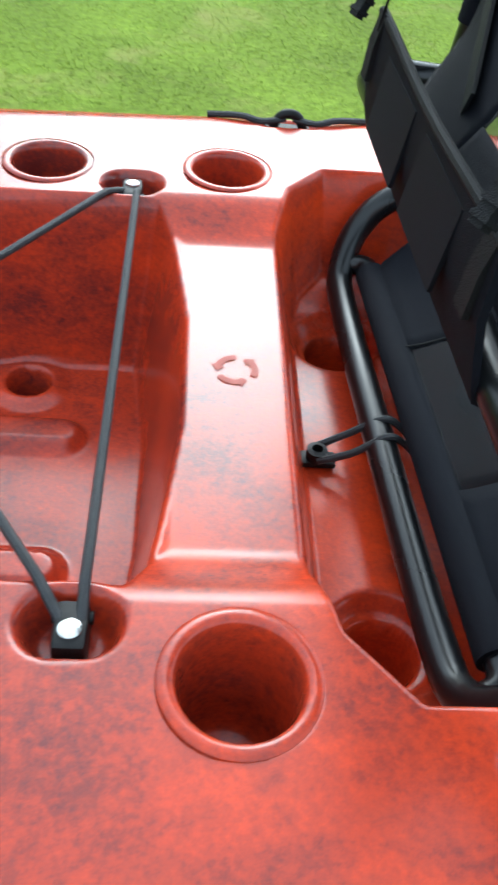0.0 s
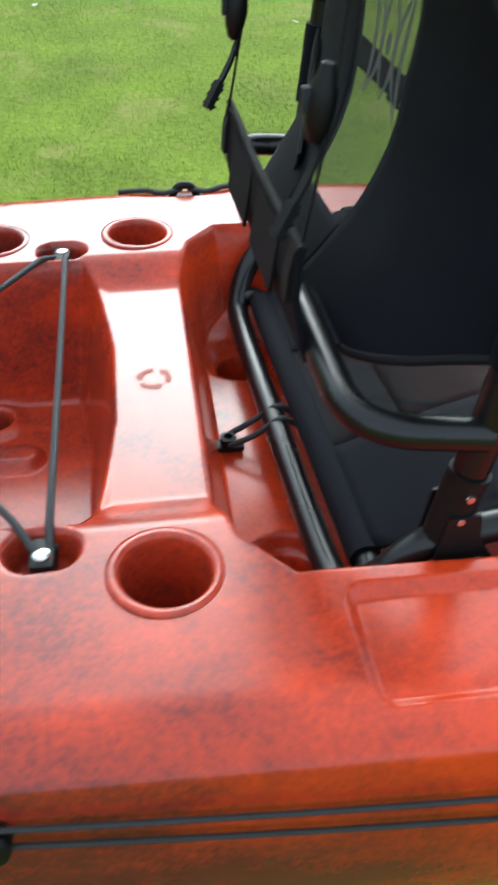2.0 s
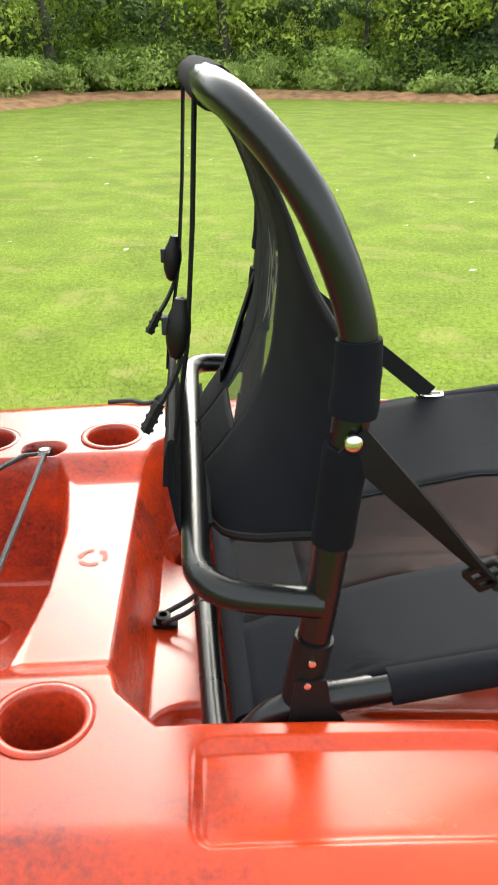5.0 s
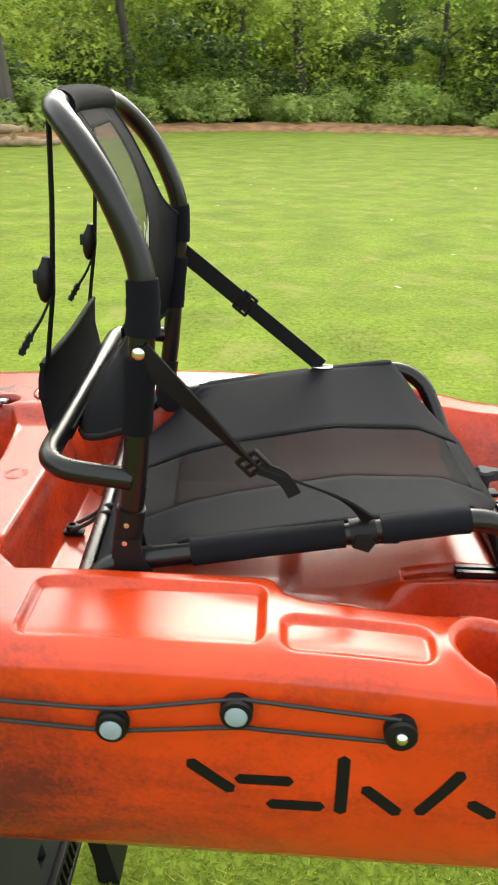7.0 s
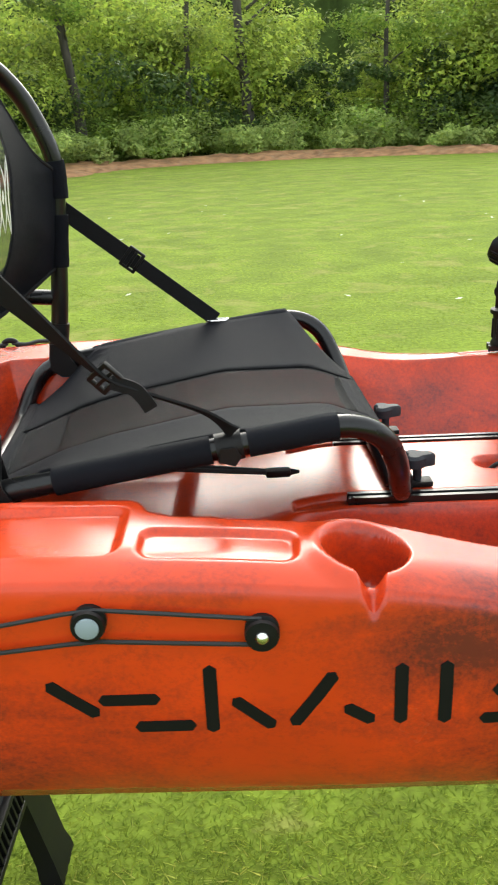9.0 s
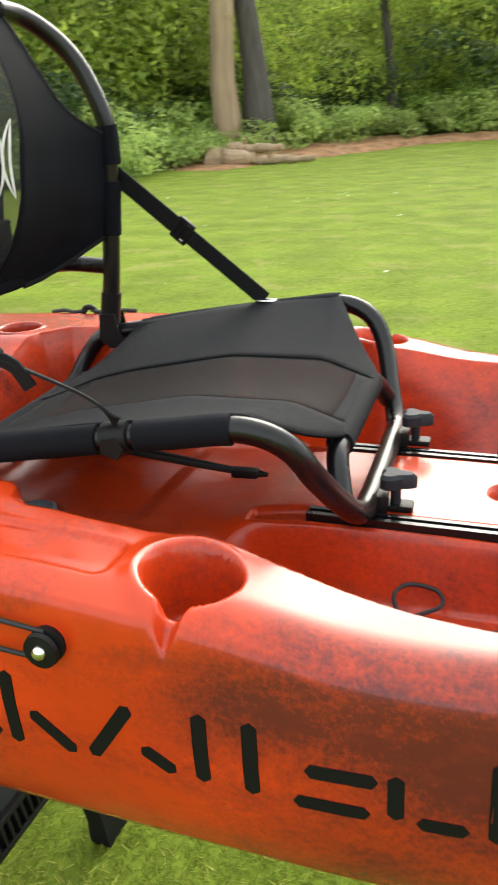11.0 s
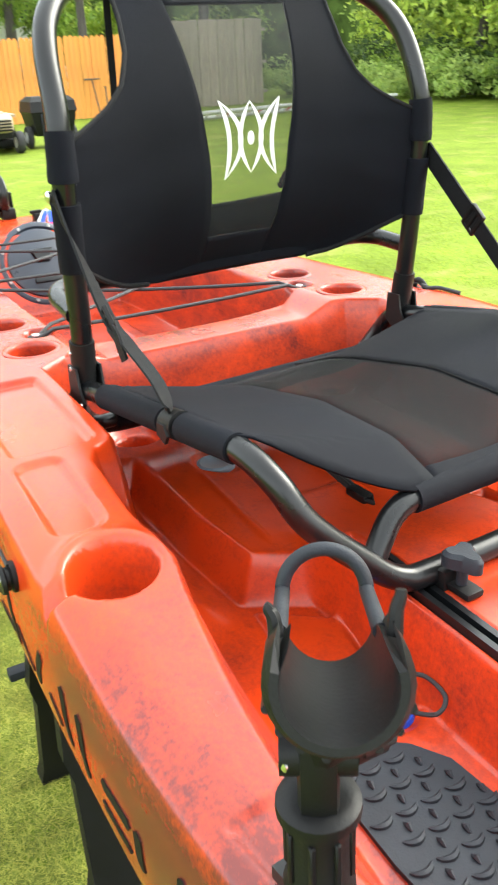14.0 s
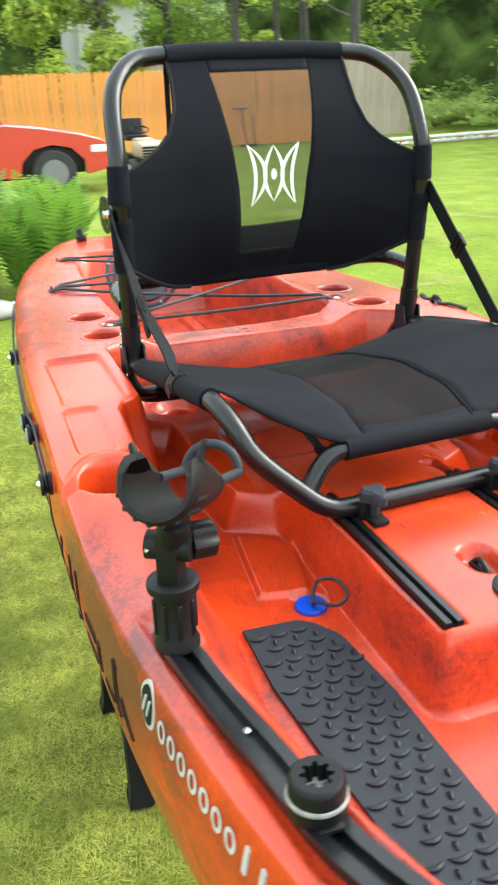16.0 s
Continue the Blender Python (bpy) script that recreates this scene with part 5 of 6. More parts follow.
M_FENCE = mat("orange_stained_boards", (0.5772, 0.2294, 0.0444), rough=0.75, vary=0.2, scale=3, random_ob=0.09, bump=0.4, bump_scale=60, stretch=(4, 4, 0.4))
M_GREYWOOD = mat("weathered_boards", (0.3108, 0.2664, 0.2072), rough=0.85, vary=0.2, scale=3, random_ob=0.12, bump=0.4, bump_scale=60, stretch=(4, 4, 0.4))
# near-black blotches put the shade between far trees into the colour
M_DEEP = mat("deep_woods_shade", (0.074, 0.111, 0.0296), rough=1.0, spec=0.0, vary=0.6, scale=0.35, dark=(0.00888, 0.01332, 0.00592), dark_amt=0.6, dark_scale=0.5)
M_RED = mat("red_car_paint", (0.407, 0.0222, 0.01332), rough=0.3, coat=0.8, vary=0.05)
M_GLASS = mat("dark_car_glass", (0.02, 0.025, 0.03), rough=0.08, vary=0.05)
M_RIM = mat("dull_alloy", (0.16, 0.16, 0.165), rough=0.5, metal=0.5, vary=0.1)
M_TYRE = mat("tyre_rubber", (0.018, 0.018, 0.019), rough=0.8, vary=0.2)
M_TAN = mat("tan_mower_paint", (0.37, 0.296, 0.1998), rough=0.4, vary=0.1)
M_ALU = mat("aluminium", (0.7, 0.7, 0.7), rough=0.4, metal=0.6, vary=0.1)
M_FERN = mat("fern_green", (0.148, 0.2664, 0.0333), rough=0.5, spec=0.35, vary=0.25, scale=2, random_ob=0.2, trans=0.45)
M_STONE = mat("edging_stone", (0.2442, 0.2294, 0.2072), rough=0.9, vary=0.3, scale=8, bump=0.8, bump_scale=40)
M_PETAL = mat("pale_fallen_leaf", (0.4588, 0.4736, 0.37), rough=0.7, vary=0.15)
M_SIDING = mat("white_siding", (0.5328, 0.5328, 0.518), rough=0.7, vary=0.05)
M_ROOF = mat("grey_shingle", (0.12, 0.11, 0.11), rough=0.9, vary=0.2)


def fast(name, V, k, material):
    """A mesh of separate faces with k corners each, from an array of corners."""
    V = np.asarray(V, np.float32).reshape(-1, 3)
    n = len(V)
    me = bpy.data.meshes.new(name)
    me.vertices.add(n), me.loops.add(n), me.polygons.add(n // k)
    me.vertices.foreach_set("co", V.ravel())
    me.loops.foreach_set("vertex_index", np.arange(n, dtype=np.int32))
    me.polygons.foreach_set("loop_start", np.arange(0, n, k, dtype=np.int32))
    me.polygons.foreach_set("loop_total", np.full(n // k, k, np.int32))
    me.update(calc_edges=True)
    me.materials.append(material)
    return new(name, me)


def ground_sheet():
    xs = np.concatenate([np.linspace(-900, -40, 12), np.linspace(-36, 36, 73), np.linspace(40, 900, 12)])
    V = [(x, y, 0.0) for x in xs for y in xs]
    n = len(xs)
    return V, [(a * n + b, (a + 1) * n + b, (a + 1) * n + b + 1, a * n + b + 1) for a in range(n - 1) for b in range(n - 1)]


tagged(part("ground", ground_sheet(), M_LAWN), "mown green lawn with paler dry patches", "lawn", kind="structure")

EDGE = [(60, 34), (30, 31), (14, 29), (9, 29.3), (3, 30.6), (-3, 29), (-5, 25), (-7, 20.5), (-8.4, 15.6), (-12.5, 13.8), (-17.5, 14.6), (-22, 14.2), (-26, 13)]
EDGE_LINE = smooth_line([(x, y, 0) for x, y in EDGE], 10)
EDGE_LEN = np.concatenate([[0], np.cumsum([(b - a).length for a, b in zip(EDGE_LINE, EDGE_LINE[1:])])])


def on_edge(s, d):
    """A place by its way along the lawn's edge and its distance behind it."""
    i = min(max(int(np.searchsorted(EDGE_LEN, s)) - 1, 0), len(EDGE_LINE) - 2)
    a, b = EDGE_LINE[i], EDGE_LINE[i + 1]
    p = a.lerp(b, (s - EDGE_LEN[i]) / (EDGE_LEN[i + 1] - EDGE_LEN[i]))
    t = (b - a).normalized()
    return p + Vector((t.y, -t.x, 0)) * d


def edge_s(x):
    k = min(range(len(EDGE_LINE)), key=lambda i: abs(EDGE_LINE[i].x - x))
    return EDGE_LEN[k]


def soil_strip():
    V, F = [], []
    rng = np.random.default_rng(3)
    ss = np.arange(edge_s(30), edge_s(-7.4), 0.35)
    for s in ss:
        a, b = -0.35 + rng.normal(0, 0.14), 1.25 + rng.normal(0, 0.25)
        if s > edge_s(-3):
            b += 0.8
        for d, z in ((a, 0.004), (a + 0.5, 0.12), (b - 0.2, 0.24), (b + 0.3, 0.004)):
            p = on_edge(s, d)
            low = min(1, (ss[-1] - s) / 2.0)
            V.append((p.x, p.y, 0.004 + (z - 0.004 + rng.normal(0, 0.03) * (z > 0.01)) * low))
    return V, [(i * 4 + k, i * 4 + k + 1, i * 4 + k + 5, i * 4 + k + 4) for i in range(len(ss) - 1) for k in range(3)]


tagged(part("soil_strip", soil_strip(), M_SOIL, sharp=0), "strip of bare brown soil between lawn and undergrowth", "soil", kind="structure")


def leaves(rng, centres, radii, counts, size, corners=3, loose=0.7):
    """Corners of many small leaves in the outer parts of ellipsoids, most of them facing outwards and up."""
    out = []
    for c, r, n in zip(centres, radii, counts):
        d = rng.normal(size=(n, 3))
        d /= np.linalg.norm(d, axis=1)[:, None]
        p = np.asarray(c) + d * np.asarray(r) * (rng.uniform(0.3, 1.0, n) ** 0.4)[:, None] * (1 + 0.16 * np.sin(7 * d[:, :1] + 5 * d[:, 1:2]))
        keep = p[:, 2] > 0.02
        p, d = p[keep], d[keep]
        m = len(p)
        face = d + np.array([0, 0, 0.7]) + rng.normal(size=(m, 3)) * loose
        face /= np.linalg.norm(face, axis=1)[:, None]
        u = np.cross(face, rng.normal(size=(m, 3)))
        u /= np.linalg.norm(u, axis=1)[:, None] + 1e-9
        v = np.cross(face, u)
        s = size * rng.uniform(0.5, 1.35, m)[:, None]
        if corners == 3:
            out.append(np.stack([p - u * s, p + u * s * 0.7 + v * s * 0.5, p + u * s * 0.7 - v * s * 0.5], 1))
        else:
            out.append(np.stack([p - u * s, p + v * s * 0.45, p + u * s, p - v * s * 0.45], 1))
    return np.concatenate(out).reshape(-1, 3)


def clumps(rng, centres, radii, counts, number, share=0.42):
    """Each ellipsoid broken into smaller billows that sit on its skin."""
    cs, rs, ns = [], [], []
    for c, r, n in zip(centres, radii, counts):
        for k in range(number):
            d = rng.normal(size=3)
            d[2] = abs(d[2]) * 0.9 - 0.15
            d /= np.linalg.norm(d)
            w = share * rng.uniform(0.6, 1.3)
            cs.append(tuple(np.asarray(c) + d * np.asarray(r) * 0.8)), rs.append(tuple(np.asarray(r) * w)), ns.append(int(n / number * w / share) + 1)
    return cs, rs, ns


def undergrowth():
    rng = np.random.default_rng(11)
    total = EDGE_LEN[-1]
    for name, material, label, number, dist, height, size, dens, billows in (
            ("ground_plants", M_LEAF4, "pale green low plants and grasses along the lawn", 230, (1.5, 5.5), (0.45, 1.45), 0.085, 850, 6),
            ("undergrowth", M_LEAF, "tangled green undergrowth and brambles", 120, (2.8, 7.5), (0.7, 1.8), 0.1, 950, 9),
            ("dark_shrubs_and_shade", M_LEAF3, "dark green shrubs, and clumps coloured as shaded hollows of the woods", 55, (3.6, 9.0), (1.0, 2.4), 0.1, 950, 9),
            ("vine_thicket", M_LEAF2, "high thicket of pale green vines and saplings", 95, (7.0, 12.5), (2.4, 4.8), 0.12, 1500, 16)):
        cs, rs, ns = [], [], []
        for k in range(number):
            s = rng.uniform(edge_s(24), total - 1.0)
            d = rng.uniform(*dist)
            p = on_edge(s, d)
            h = rng.uniform(*height)
            if s > edge_s(-8.4):
                h *= 0.8
            w = h * rng.uniform(0.7, 1.3) + 0.35
            cs.append((p.x, p.y, h * (0.45 if h < 2 else rng.uniform(0.5, 1.1)))), rs.append((w, w, h * 0.75)), ns.append(int(dens * (0.6 + 0.5 * h)))
        if name == "dark_shrubs_and_shade":
            # leaf clumps coloured dark to stand for shaded hollows between the trunks
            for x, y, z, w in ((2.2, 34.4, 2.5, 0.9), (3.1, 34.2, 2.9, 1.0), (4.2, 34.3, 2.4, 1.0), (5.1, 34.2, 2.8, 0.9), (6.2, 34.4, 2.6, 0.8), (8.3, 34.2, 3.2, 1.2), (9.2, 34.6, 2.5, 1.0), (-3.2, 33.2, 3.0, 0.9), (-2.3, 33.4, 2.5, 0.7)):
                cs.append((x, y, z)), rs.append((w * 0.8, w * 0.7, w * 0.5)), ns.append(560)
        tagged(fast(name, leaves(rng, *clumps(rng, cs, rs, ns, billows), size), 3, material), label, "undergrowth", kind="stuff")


undergrowth()


def limb_line(rng, start, direction, length, bend=0.25, n=6):
    p, d, out = Vector(start), Vector(direction).normalized(), []
    for k in range(n):
        out.append(p.copy())
        p += d * length / (n - 1)
        d = (d + Vector((rng.normal(0, bend), rng.normal(0, bend), rng.normal(0, bend * 0.5))) * 0.5).normalized()
    return out


def tree(x, y, r, h, seed, bark, leaf, label, low=3.0, lean=0.0, count=4300):
    rng = np.random.default_rng(seed)
    ob = thing("tree", (x, y, 0), label, "tree", "trees of the woods")
    line = [Vector((x + lean * t * h + 0.3 * math.sin(3.4 * t + seed) + 0.08 * math.sin(11 * t), y + 0.12 * math.cos(2.3 * t + seed), h * t)) for t in np.linspace(0, 1, 12)]
    radii = [r * (1.45 if k == 0 else 1.1 if k == 1 else 1 - 0.07 * k) for k in range(12)]
    trunk = part("trunk", tube(line, radii, 14), bark, ob, sharp=0)
    cs, rs, ns = [], [], []
    for k in range(9):
        t = rng.uniform(low / h, 0.97)
        a = rng.uniform(0, 6.283)
        base = line[0].lerp(line[-1], t)
        ll = limb_line(rng, base, (math.cos(a), math.sin(a), 0.45), rng.uniform(1.4, 3.2) * (1.15 - 0.5 * t))
        part("limb", tube(ll, [r * 0.3 * (1 - 0.85 * i / 5) for i in range(6)], 7), bark, trunk)
        for q in (ll[3], ll[5]):
            cs.append(tuple(q)), rs.append((1.0, 1.0, 0.7)), ns.append(int(count / 18))
    part("crown", (lambda V: (V.tolist(), [tuple(range(i, i + 3)) for i in range(0, len(V), 3)]))(leaves(rng, *clumps(rng, cs, rs, [2 * n for n in ns], 4, 0.5), 0.085)), leaf, ob, smooth=False)


GREY = "tall woodland tree with grey bark and green leaves"
for k, (x, y, r, h, low) in enumerate(((10.9, 34.0, 0.42, 15, 5.5), (0.85, 35.2, 0.24, 13, 2.6), (6.5, 35.5, 0.12, 12, 3.0), (-1.6, 36.2, 0.15, 12, 3.2), (-12.9, 25.6, 0.17, 12, 3.4), (-10.7, 25.2, 0.13, 11, 3.6),
                                       (-5.8, 33, 0.2, 13, 4), (-12.6, 27.5, 0.16, 12, 3.5), (-17.3, 27.5, 0.22, 14, 3.5), (-13.5, 19, 0.14, 10, 3.2), (-19.5, 18.5, 0.16, 11, 2.6), (14.5, 36, 0.2, 13, 3))):
    tree(x, y, r, h, 40 + k, M_BARK, (M_LEAF, M_LEAF2, M_LEAF)[k % 3], GREY, low)
tree(-7.95, 23.9, 0.4, 13, 71, M_BARK, M_LEAF, "broad dark-barked tree beside a bare snag", 5)
snag = thing("dead_snag", (-8.4, 23.2, 0), "bare pale tan dead trunk standing at the wood's edge", "dead tree")
part("trunk", tube([Vector((-8.4 + 0.05 * math.sin(t * 2), 23.2, t)) for t in np.linspace(0, 9, 10)], [0.5, 0.4, 0.36, 0.33, 0.33, 0.31, 0.3, 0.27, 0.24, 0.15], 14), M_BARK2, snag, sharp=0)
def log_shape(x0, x1, y, z, r, seed):
    """A broken, knotty log: a thick stem of changing girth, with a stub of a limb."""
    rng = np.random.default_rng(seed)
    n = 14
    line = [Vector((x0 + (x1 - x0) * t, y + 0.2 * t + rng.normal(0, 0.03), z + rng.normal(0, 0.02))) for t in np.linspace(0, 1, n)]
    radii = [r * (1.25 - 0.7 * k / n) * rng.uniform(0.75, 1.2) for k in range(n)]
    stub = [line[4] + Vector((0.12 * t, -0.1 * t, 0.3 * t)) for t in (0.0, 0.4, 0.8, 1.0)]
    return join(tube(line, radii, 11), tube(stub, [r * 0.5, r * 0.4, r * 0.28, r * 0.1], 8))


for k, (x0, x1, y, z, r) in enumerate(((-8.0, -6.7, 20.5, 0.2, 0.24), (-6.9, -5.2, 20.8, 0.12, 0.11), (-7.6, -6.1, 21.0, 0.4, 0.12))):
    log = thing("log", (x0, y, 0.0), "pale weathered log lying at the lawn's edge", "log", "logs at the lawn's edge")
    part("stem", log_shape(x0, x1, y, z, r, 31 + k), M_BARK2, log, sharp=30)


def small_conifer(x, y):
    ob = thing("small_conifer", (x, y, 0), "small dark green conifer planted in the lawn", "shrub")
    part("trunk", tube([(x, y, 0), (x, y, 0.4)], [0.018, 0.008], 7), M_BARK, ob)
    rng = np.random.default_rng(5)
    cs = [(x, y, 0.06 + 0.05 * k) for k in range(10)]
    rs = [(0.15 * (1 - 0.09 * k), 0.15 * (1 - 0.09 * k), 0.05) for k in range(10)]
    V = leaves(rng, cs, rs, [170] * 10, 0.03, 4)
    part("needles", (V.tolist(), [tuple(range(i, i + 4)) for i in range(0, len(V), 4)]), M_LEAF3, ob, smooth=False)


small_conifer(5.35, 14.9)


# a sheet behind the leaves that carries the woods' shade in its colour
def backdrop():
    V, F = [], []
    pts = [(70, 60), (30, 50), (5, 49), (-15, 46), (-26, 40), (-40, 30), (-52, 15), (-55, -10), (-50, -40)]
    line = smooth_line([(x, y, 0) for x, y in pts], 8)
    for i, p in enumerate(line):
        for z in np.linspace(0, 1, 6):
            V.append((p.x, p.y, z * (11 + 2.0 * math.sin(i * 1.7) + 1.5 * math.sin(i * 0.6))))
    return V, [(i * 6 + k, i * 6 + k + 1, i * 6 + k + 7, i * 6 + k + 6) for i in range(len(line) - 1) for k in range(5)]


tagged(part("backdrop", backdrop(), M_DEEP, sharp=0), "backdrop sheet coloured as the shaded distance of the woods", "woods", kind="structure")


def far_crowns():
    rng = np.random.default_rng(21)
    # the second set repeats the crowns with sunlight put into a brighter leaf colour
    for name, material, label in (("far_woods", M_LEAF, "crowns of the woods further off"), ("far_woods_bright", M_LEAF2, "crowns of the woods further off, sunlight put in their leaf colour")):
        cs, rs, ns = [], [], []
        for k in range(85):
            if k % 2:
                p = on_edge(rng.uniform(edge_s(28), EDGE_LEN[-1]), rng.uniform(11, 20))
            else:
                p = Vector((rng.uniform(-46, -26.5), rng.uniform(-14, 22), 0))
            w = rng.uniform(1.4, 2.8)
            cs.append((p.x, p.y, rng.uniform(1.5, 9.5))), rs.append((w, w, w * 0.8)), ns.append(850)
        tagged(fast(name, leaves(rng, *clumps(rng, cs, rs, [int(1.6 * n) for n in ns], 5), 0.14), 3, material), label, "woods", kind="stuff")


far_crowns()
for k, (x, y, r, h) in enumerate(((-27, 1.5, 0.2, 14), (-29, 5.5, 0.24, 15), (-27.5, 9.5, 0.16, 13), (-31, 8.0, 0.2, 15), (-26.5, 13, 0.2, 14), (-33, 14, 0.2, 14), (-30, -2.5, 0.22, 15), (-28, 11.2, 0.12, 12))):
    tree(x, y, r, h, 90 + k, M_BARK, (M_LEAF2, M_LEAF)[k % 2], "tall tree behind the board fence", 3.2, count=1800)


# ---- far yard: fence, vehicles, ladder ----
def board_fence(name, x, y0, y1, h, step_y, material, label, pointed, slope=0.0):
    ob = thing(name, (x, (y0 + y1) / 2, 0), label, "fence")
    for z in (0.35, h * 0.5, h - 0.3):
        part("rail", rbox(x - 0.03, (y0 + y1) / 2, z, 0.04, y1 - y0, 0.09, 0.006), material, ob)
    for y in np.arange(y0, y1 + 0.1, 2.4):
        part("post", rbox(x - 0.09, y, h * 0.48, 0.09, 0.09, h * 0.96, 0.006), material, ob)
    w = step_y * 0.94
    shape = [(-w / 2, 0.03), (w / 2, 0.03), (w / 2, h - (0.07 if pointed else 0.0)), (w * 0.22, h), (-w * 0.22, h), (-w / 2, h - (0.07 if pointed else 0.0))]
    V = [(0.011, y, z) for y, z in shape] + [(-0.011, y, z) for y, z in shape]
    me = bpy.data.meshes.new("picket")
    me.from_pydata(V, [], [tuple(range(6)), tuple(reversed(range(6, 12)))] + [(k, 6 + k, 6 + (k + 1) % 6, (k + 1) % 6) for k in range(6)])
    me.materials.append(material)
    rng = random.Random(4)
    for y in np.arange(y0, y1, step_y):
        b = new("picket", me)
        b.parent, b.matrix_parent_inverse = ob, ob.matrix_basis.inverted()
        b.matrix_basis = pose(x, y, rng.uniform(-0.012, 0.012), rng.uniform(-0.4, 0.4), 0, 0)
    return ob


board_fence("board_fence", -22.3, -9.0, 10.0, 2.04, 0.145, M_FENCE, "tall orange-stained wooden picket fence", True)
board_fence("weathered_fence", -23.2, 10.3, 13.6, 2.35, 0.3, M_GREYWOOD, "pale weathered wooden board fence", False)


def garden_tool(name, label, y0, y1, height, grip, head):
    """A long-handled tool leaning on the fence."""
    foot, top = Vector((-21.95, y0, 0.03)), Vector((-22.2, y1, height))
    ob = thing(name, tuple(foot), label, "garden tool")
    part("handle", tube([foot, foot.lerp(top, 0.5), top], 0.018, 8), M_BARK, ob)
    part("grip", tube([top - Vector((0, grip, 0)), top + Vector((0, grip, 0))], 0.02, 8), M_BARK, ob)
    part("head", join(rbox(foot.x, foot.y, 0.05, 0.03, head, 0.05, 0.008), *[tube([(foot.x, foot.y + k * head / 8, 0.05), (foot.x + 0.04, foot.y + k * head / 8, 0.004)], 0.008, 6) for k in range(-4, 5)]), M_TYRE, ob)


garden_tool("garden_rake", "old rake with a wooden handle leaning on the fence", 7.73, 7.66, 0.99, 0.22, 0.42)
garden_tool("hoe", "short wooden-handled hoe leaning on the fence", 7.95, 8.02, 0.78, 0.03, 0.16)


def wheel_at(parent, x, y, z, r, w, rim=None):
    m = pose(x, y, z, 0, 90, 0)
    t = part("wheel", place(lathe([(r * 0.6, -w / 2), (r * 0.92, -w / 2), (r, -w * 0.3), (r, w * 0.3), (r * 0.92, w / 2), (r * 0.6, w / 2)], 26), m), M_TYRE, parent)
    part("rim", place(lathe([(r * 0.2, -w * 0.56), (r * 0.5, -w * 0.53), (r * 0.6, -w * 0.54), (r * 0.6, w * 0.54), (r * 0.5, w * 0.53), (r * 0.2, w * 0.56)], 20), m), rim or M_RIM, t)


def truck():
    ob = thing("pickup_truck", (-13.9, 0.0, 0), "parked shiny red pickup truck behind the ferns", "truck")
    x0, x1 = -14.85, -13.05
    prof = [(-3.1, 0.45), (-3.15, 0.98), (-1.6, 1.0), (-1.5, 1.06), (0.3, 1.1), (0.6, 1.11), (1.15, 1.04), (1.75, 0.93), (2.1, 0.83), (2.24, 0.72), (2.32, 0.6), (2.32, 0.42), (1.85, 0.32), (1.8, 0.55), (1.6, 0.74), (1.3, 0.8), (1.0, 0.74), (0.8, 0.55), (0.75, 0.32), (-2.6, 0.34)]
    n = len(prof)
    V = []
    for x, k in ((x0, 0.0), (x0 + 0.08, 0.03), (x1 - 0.08, 0.03), (x1, 0.0)):
        V += [(x, y, z + (k if z > 0.6 else 0)) for y, z in prof]
    F = [tuple(reversed(range(n))), tuple(range(3 * n, 4 * n))]
    for lv in range(3):
        F += [(lv * n + k, lv * n + (k + 1) % n, (lv + 1) * n + (k + 1) % n, (lv + 1) * n + k) for k in range(n)]
    part("body", (V, [tuple(reversed(q)) for q in F]), M_RED, ob, sharp=35)
    cab = [(-1.5, 1.05), (-1.35, 1.66), (-1.0, 1.76), (-0.1, 1.76), (0.62, 1.12)]
    m = len(cab)
    V = [(x, y, z) for x in (x0 + 0.12, x1 - 0.12) for y, z in cab]
    part("cab", (V, [tuple(range(m)), tuple(reversed(range(m, 2 * m)))] + [(k, m + k, m + (k + 1) % m, (k + 1) % m) for k in range(m)]), M_RED, ob, sharp=20)
    part("side_window", slabx(x1 - 0.118, [(-1.3, 1.13), (-1.2, 1.6), (-0.15, 1.68), (0.4, 1.15)]), M_GLASS, ob)
    part("windscreen", ([(x0 + 0.2, 0.585, 1.165), (x1 - 0.2, 0.585, 1.165), (x1 - 0.24, -0.03, 1.72), (x0 + 0.24, -0.03, 1.72)], [(0, 1, 2, 3)]), M_GLASS, ob)
    part("wheel_well", join(rbox(-13.95, 1.3, 0.56, 1.62, 1.02, 0.42, 0.02), rbox(-13.95, -0.6, 0.38, 1.5, 3.6, 0.2, 0.02)), M_PLASTIC, ob)
    part("bumper", rbox((x0 + x1) / 2, 2.36, 0.46, 1.78, 0.14, 0.2, 0.04), M_RED, ob)
    for x in (x0 + 0.2, x1 - 0.12):
        part("headlight", rbox(x, 2.08, 0.71, 0.27, 0.34, 0.13, 0.04), M_SIDING, ob, "clear headlight")
    part("grille", rbox((x0 + x1) / 2, 2.3, 0.62, 1.0, 0.05, 0.16, 0.01), M_PLASTIC, ob)
    part("mirror", rbox(x1 + 0.06, 0.35, 1.16, 0.14, 0.1, 0.16, 0.03), M_PLASTIC, ob)
    for y in (1.3, -2.1):
        wheel_at(ob, x1 - 0.1, y, 0.36, 0.36, 0.24)
        wheel_at(ob, x0 + 0.1, y, 0.36, 0.36, 0.24)


def slabx(x, pts):
    n = len(pts)
    return [(x, y, z) for y, z in pts] + [(x + 0.012, y, z) for y, z in pts], [tuple(range(n)), tuple(range(2 * n - 1, n - 1, -1))] + [(k, n + k, n + (k + 1) % n, (k + 1) % n) for k in range(n)]


truck()


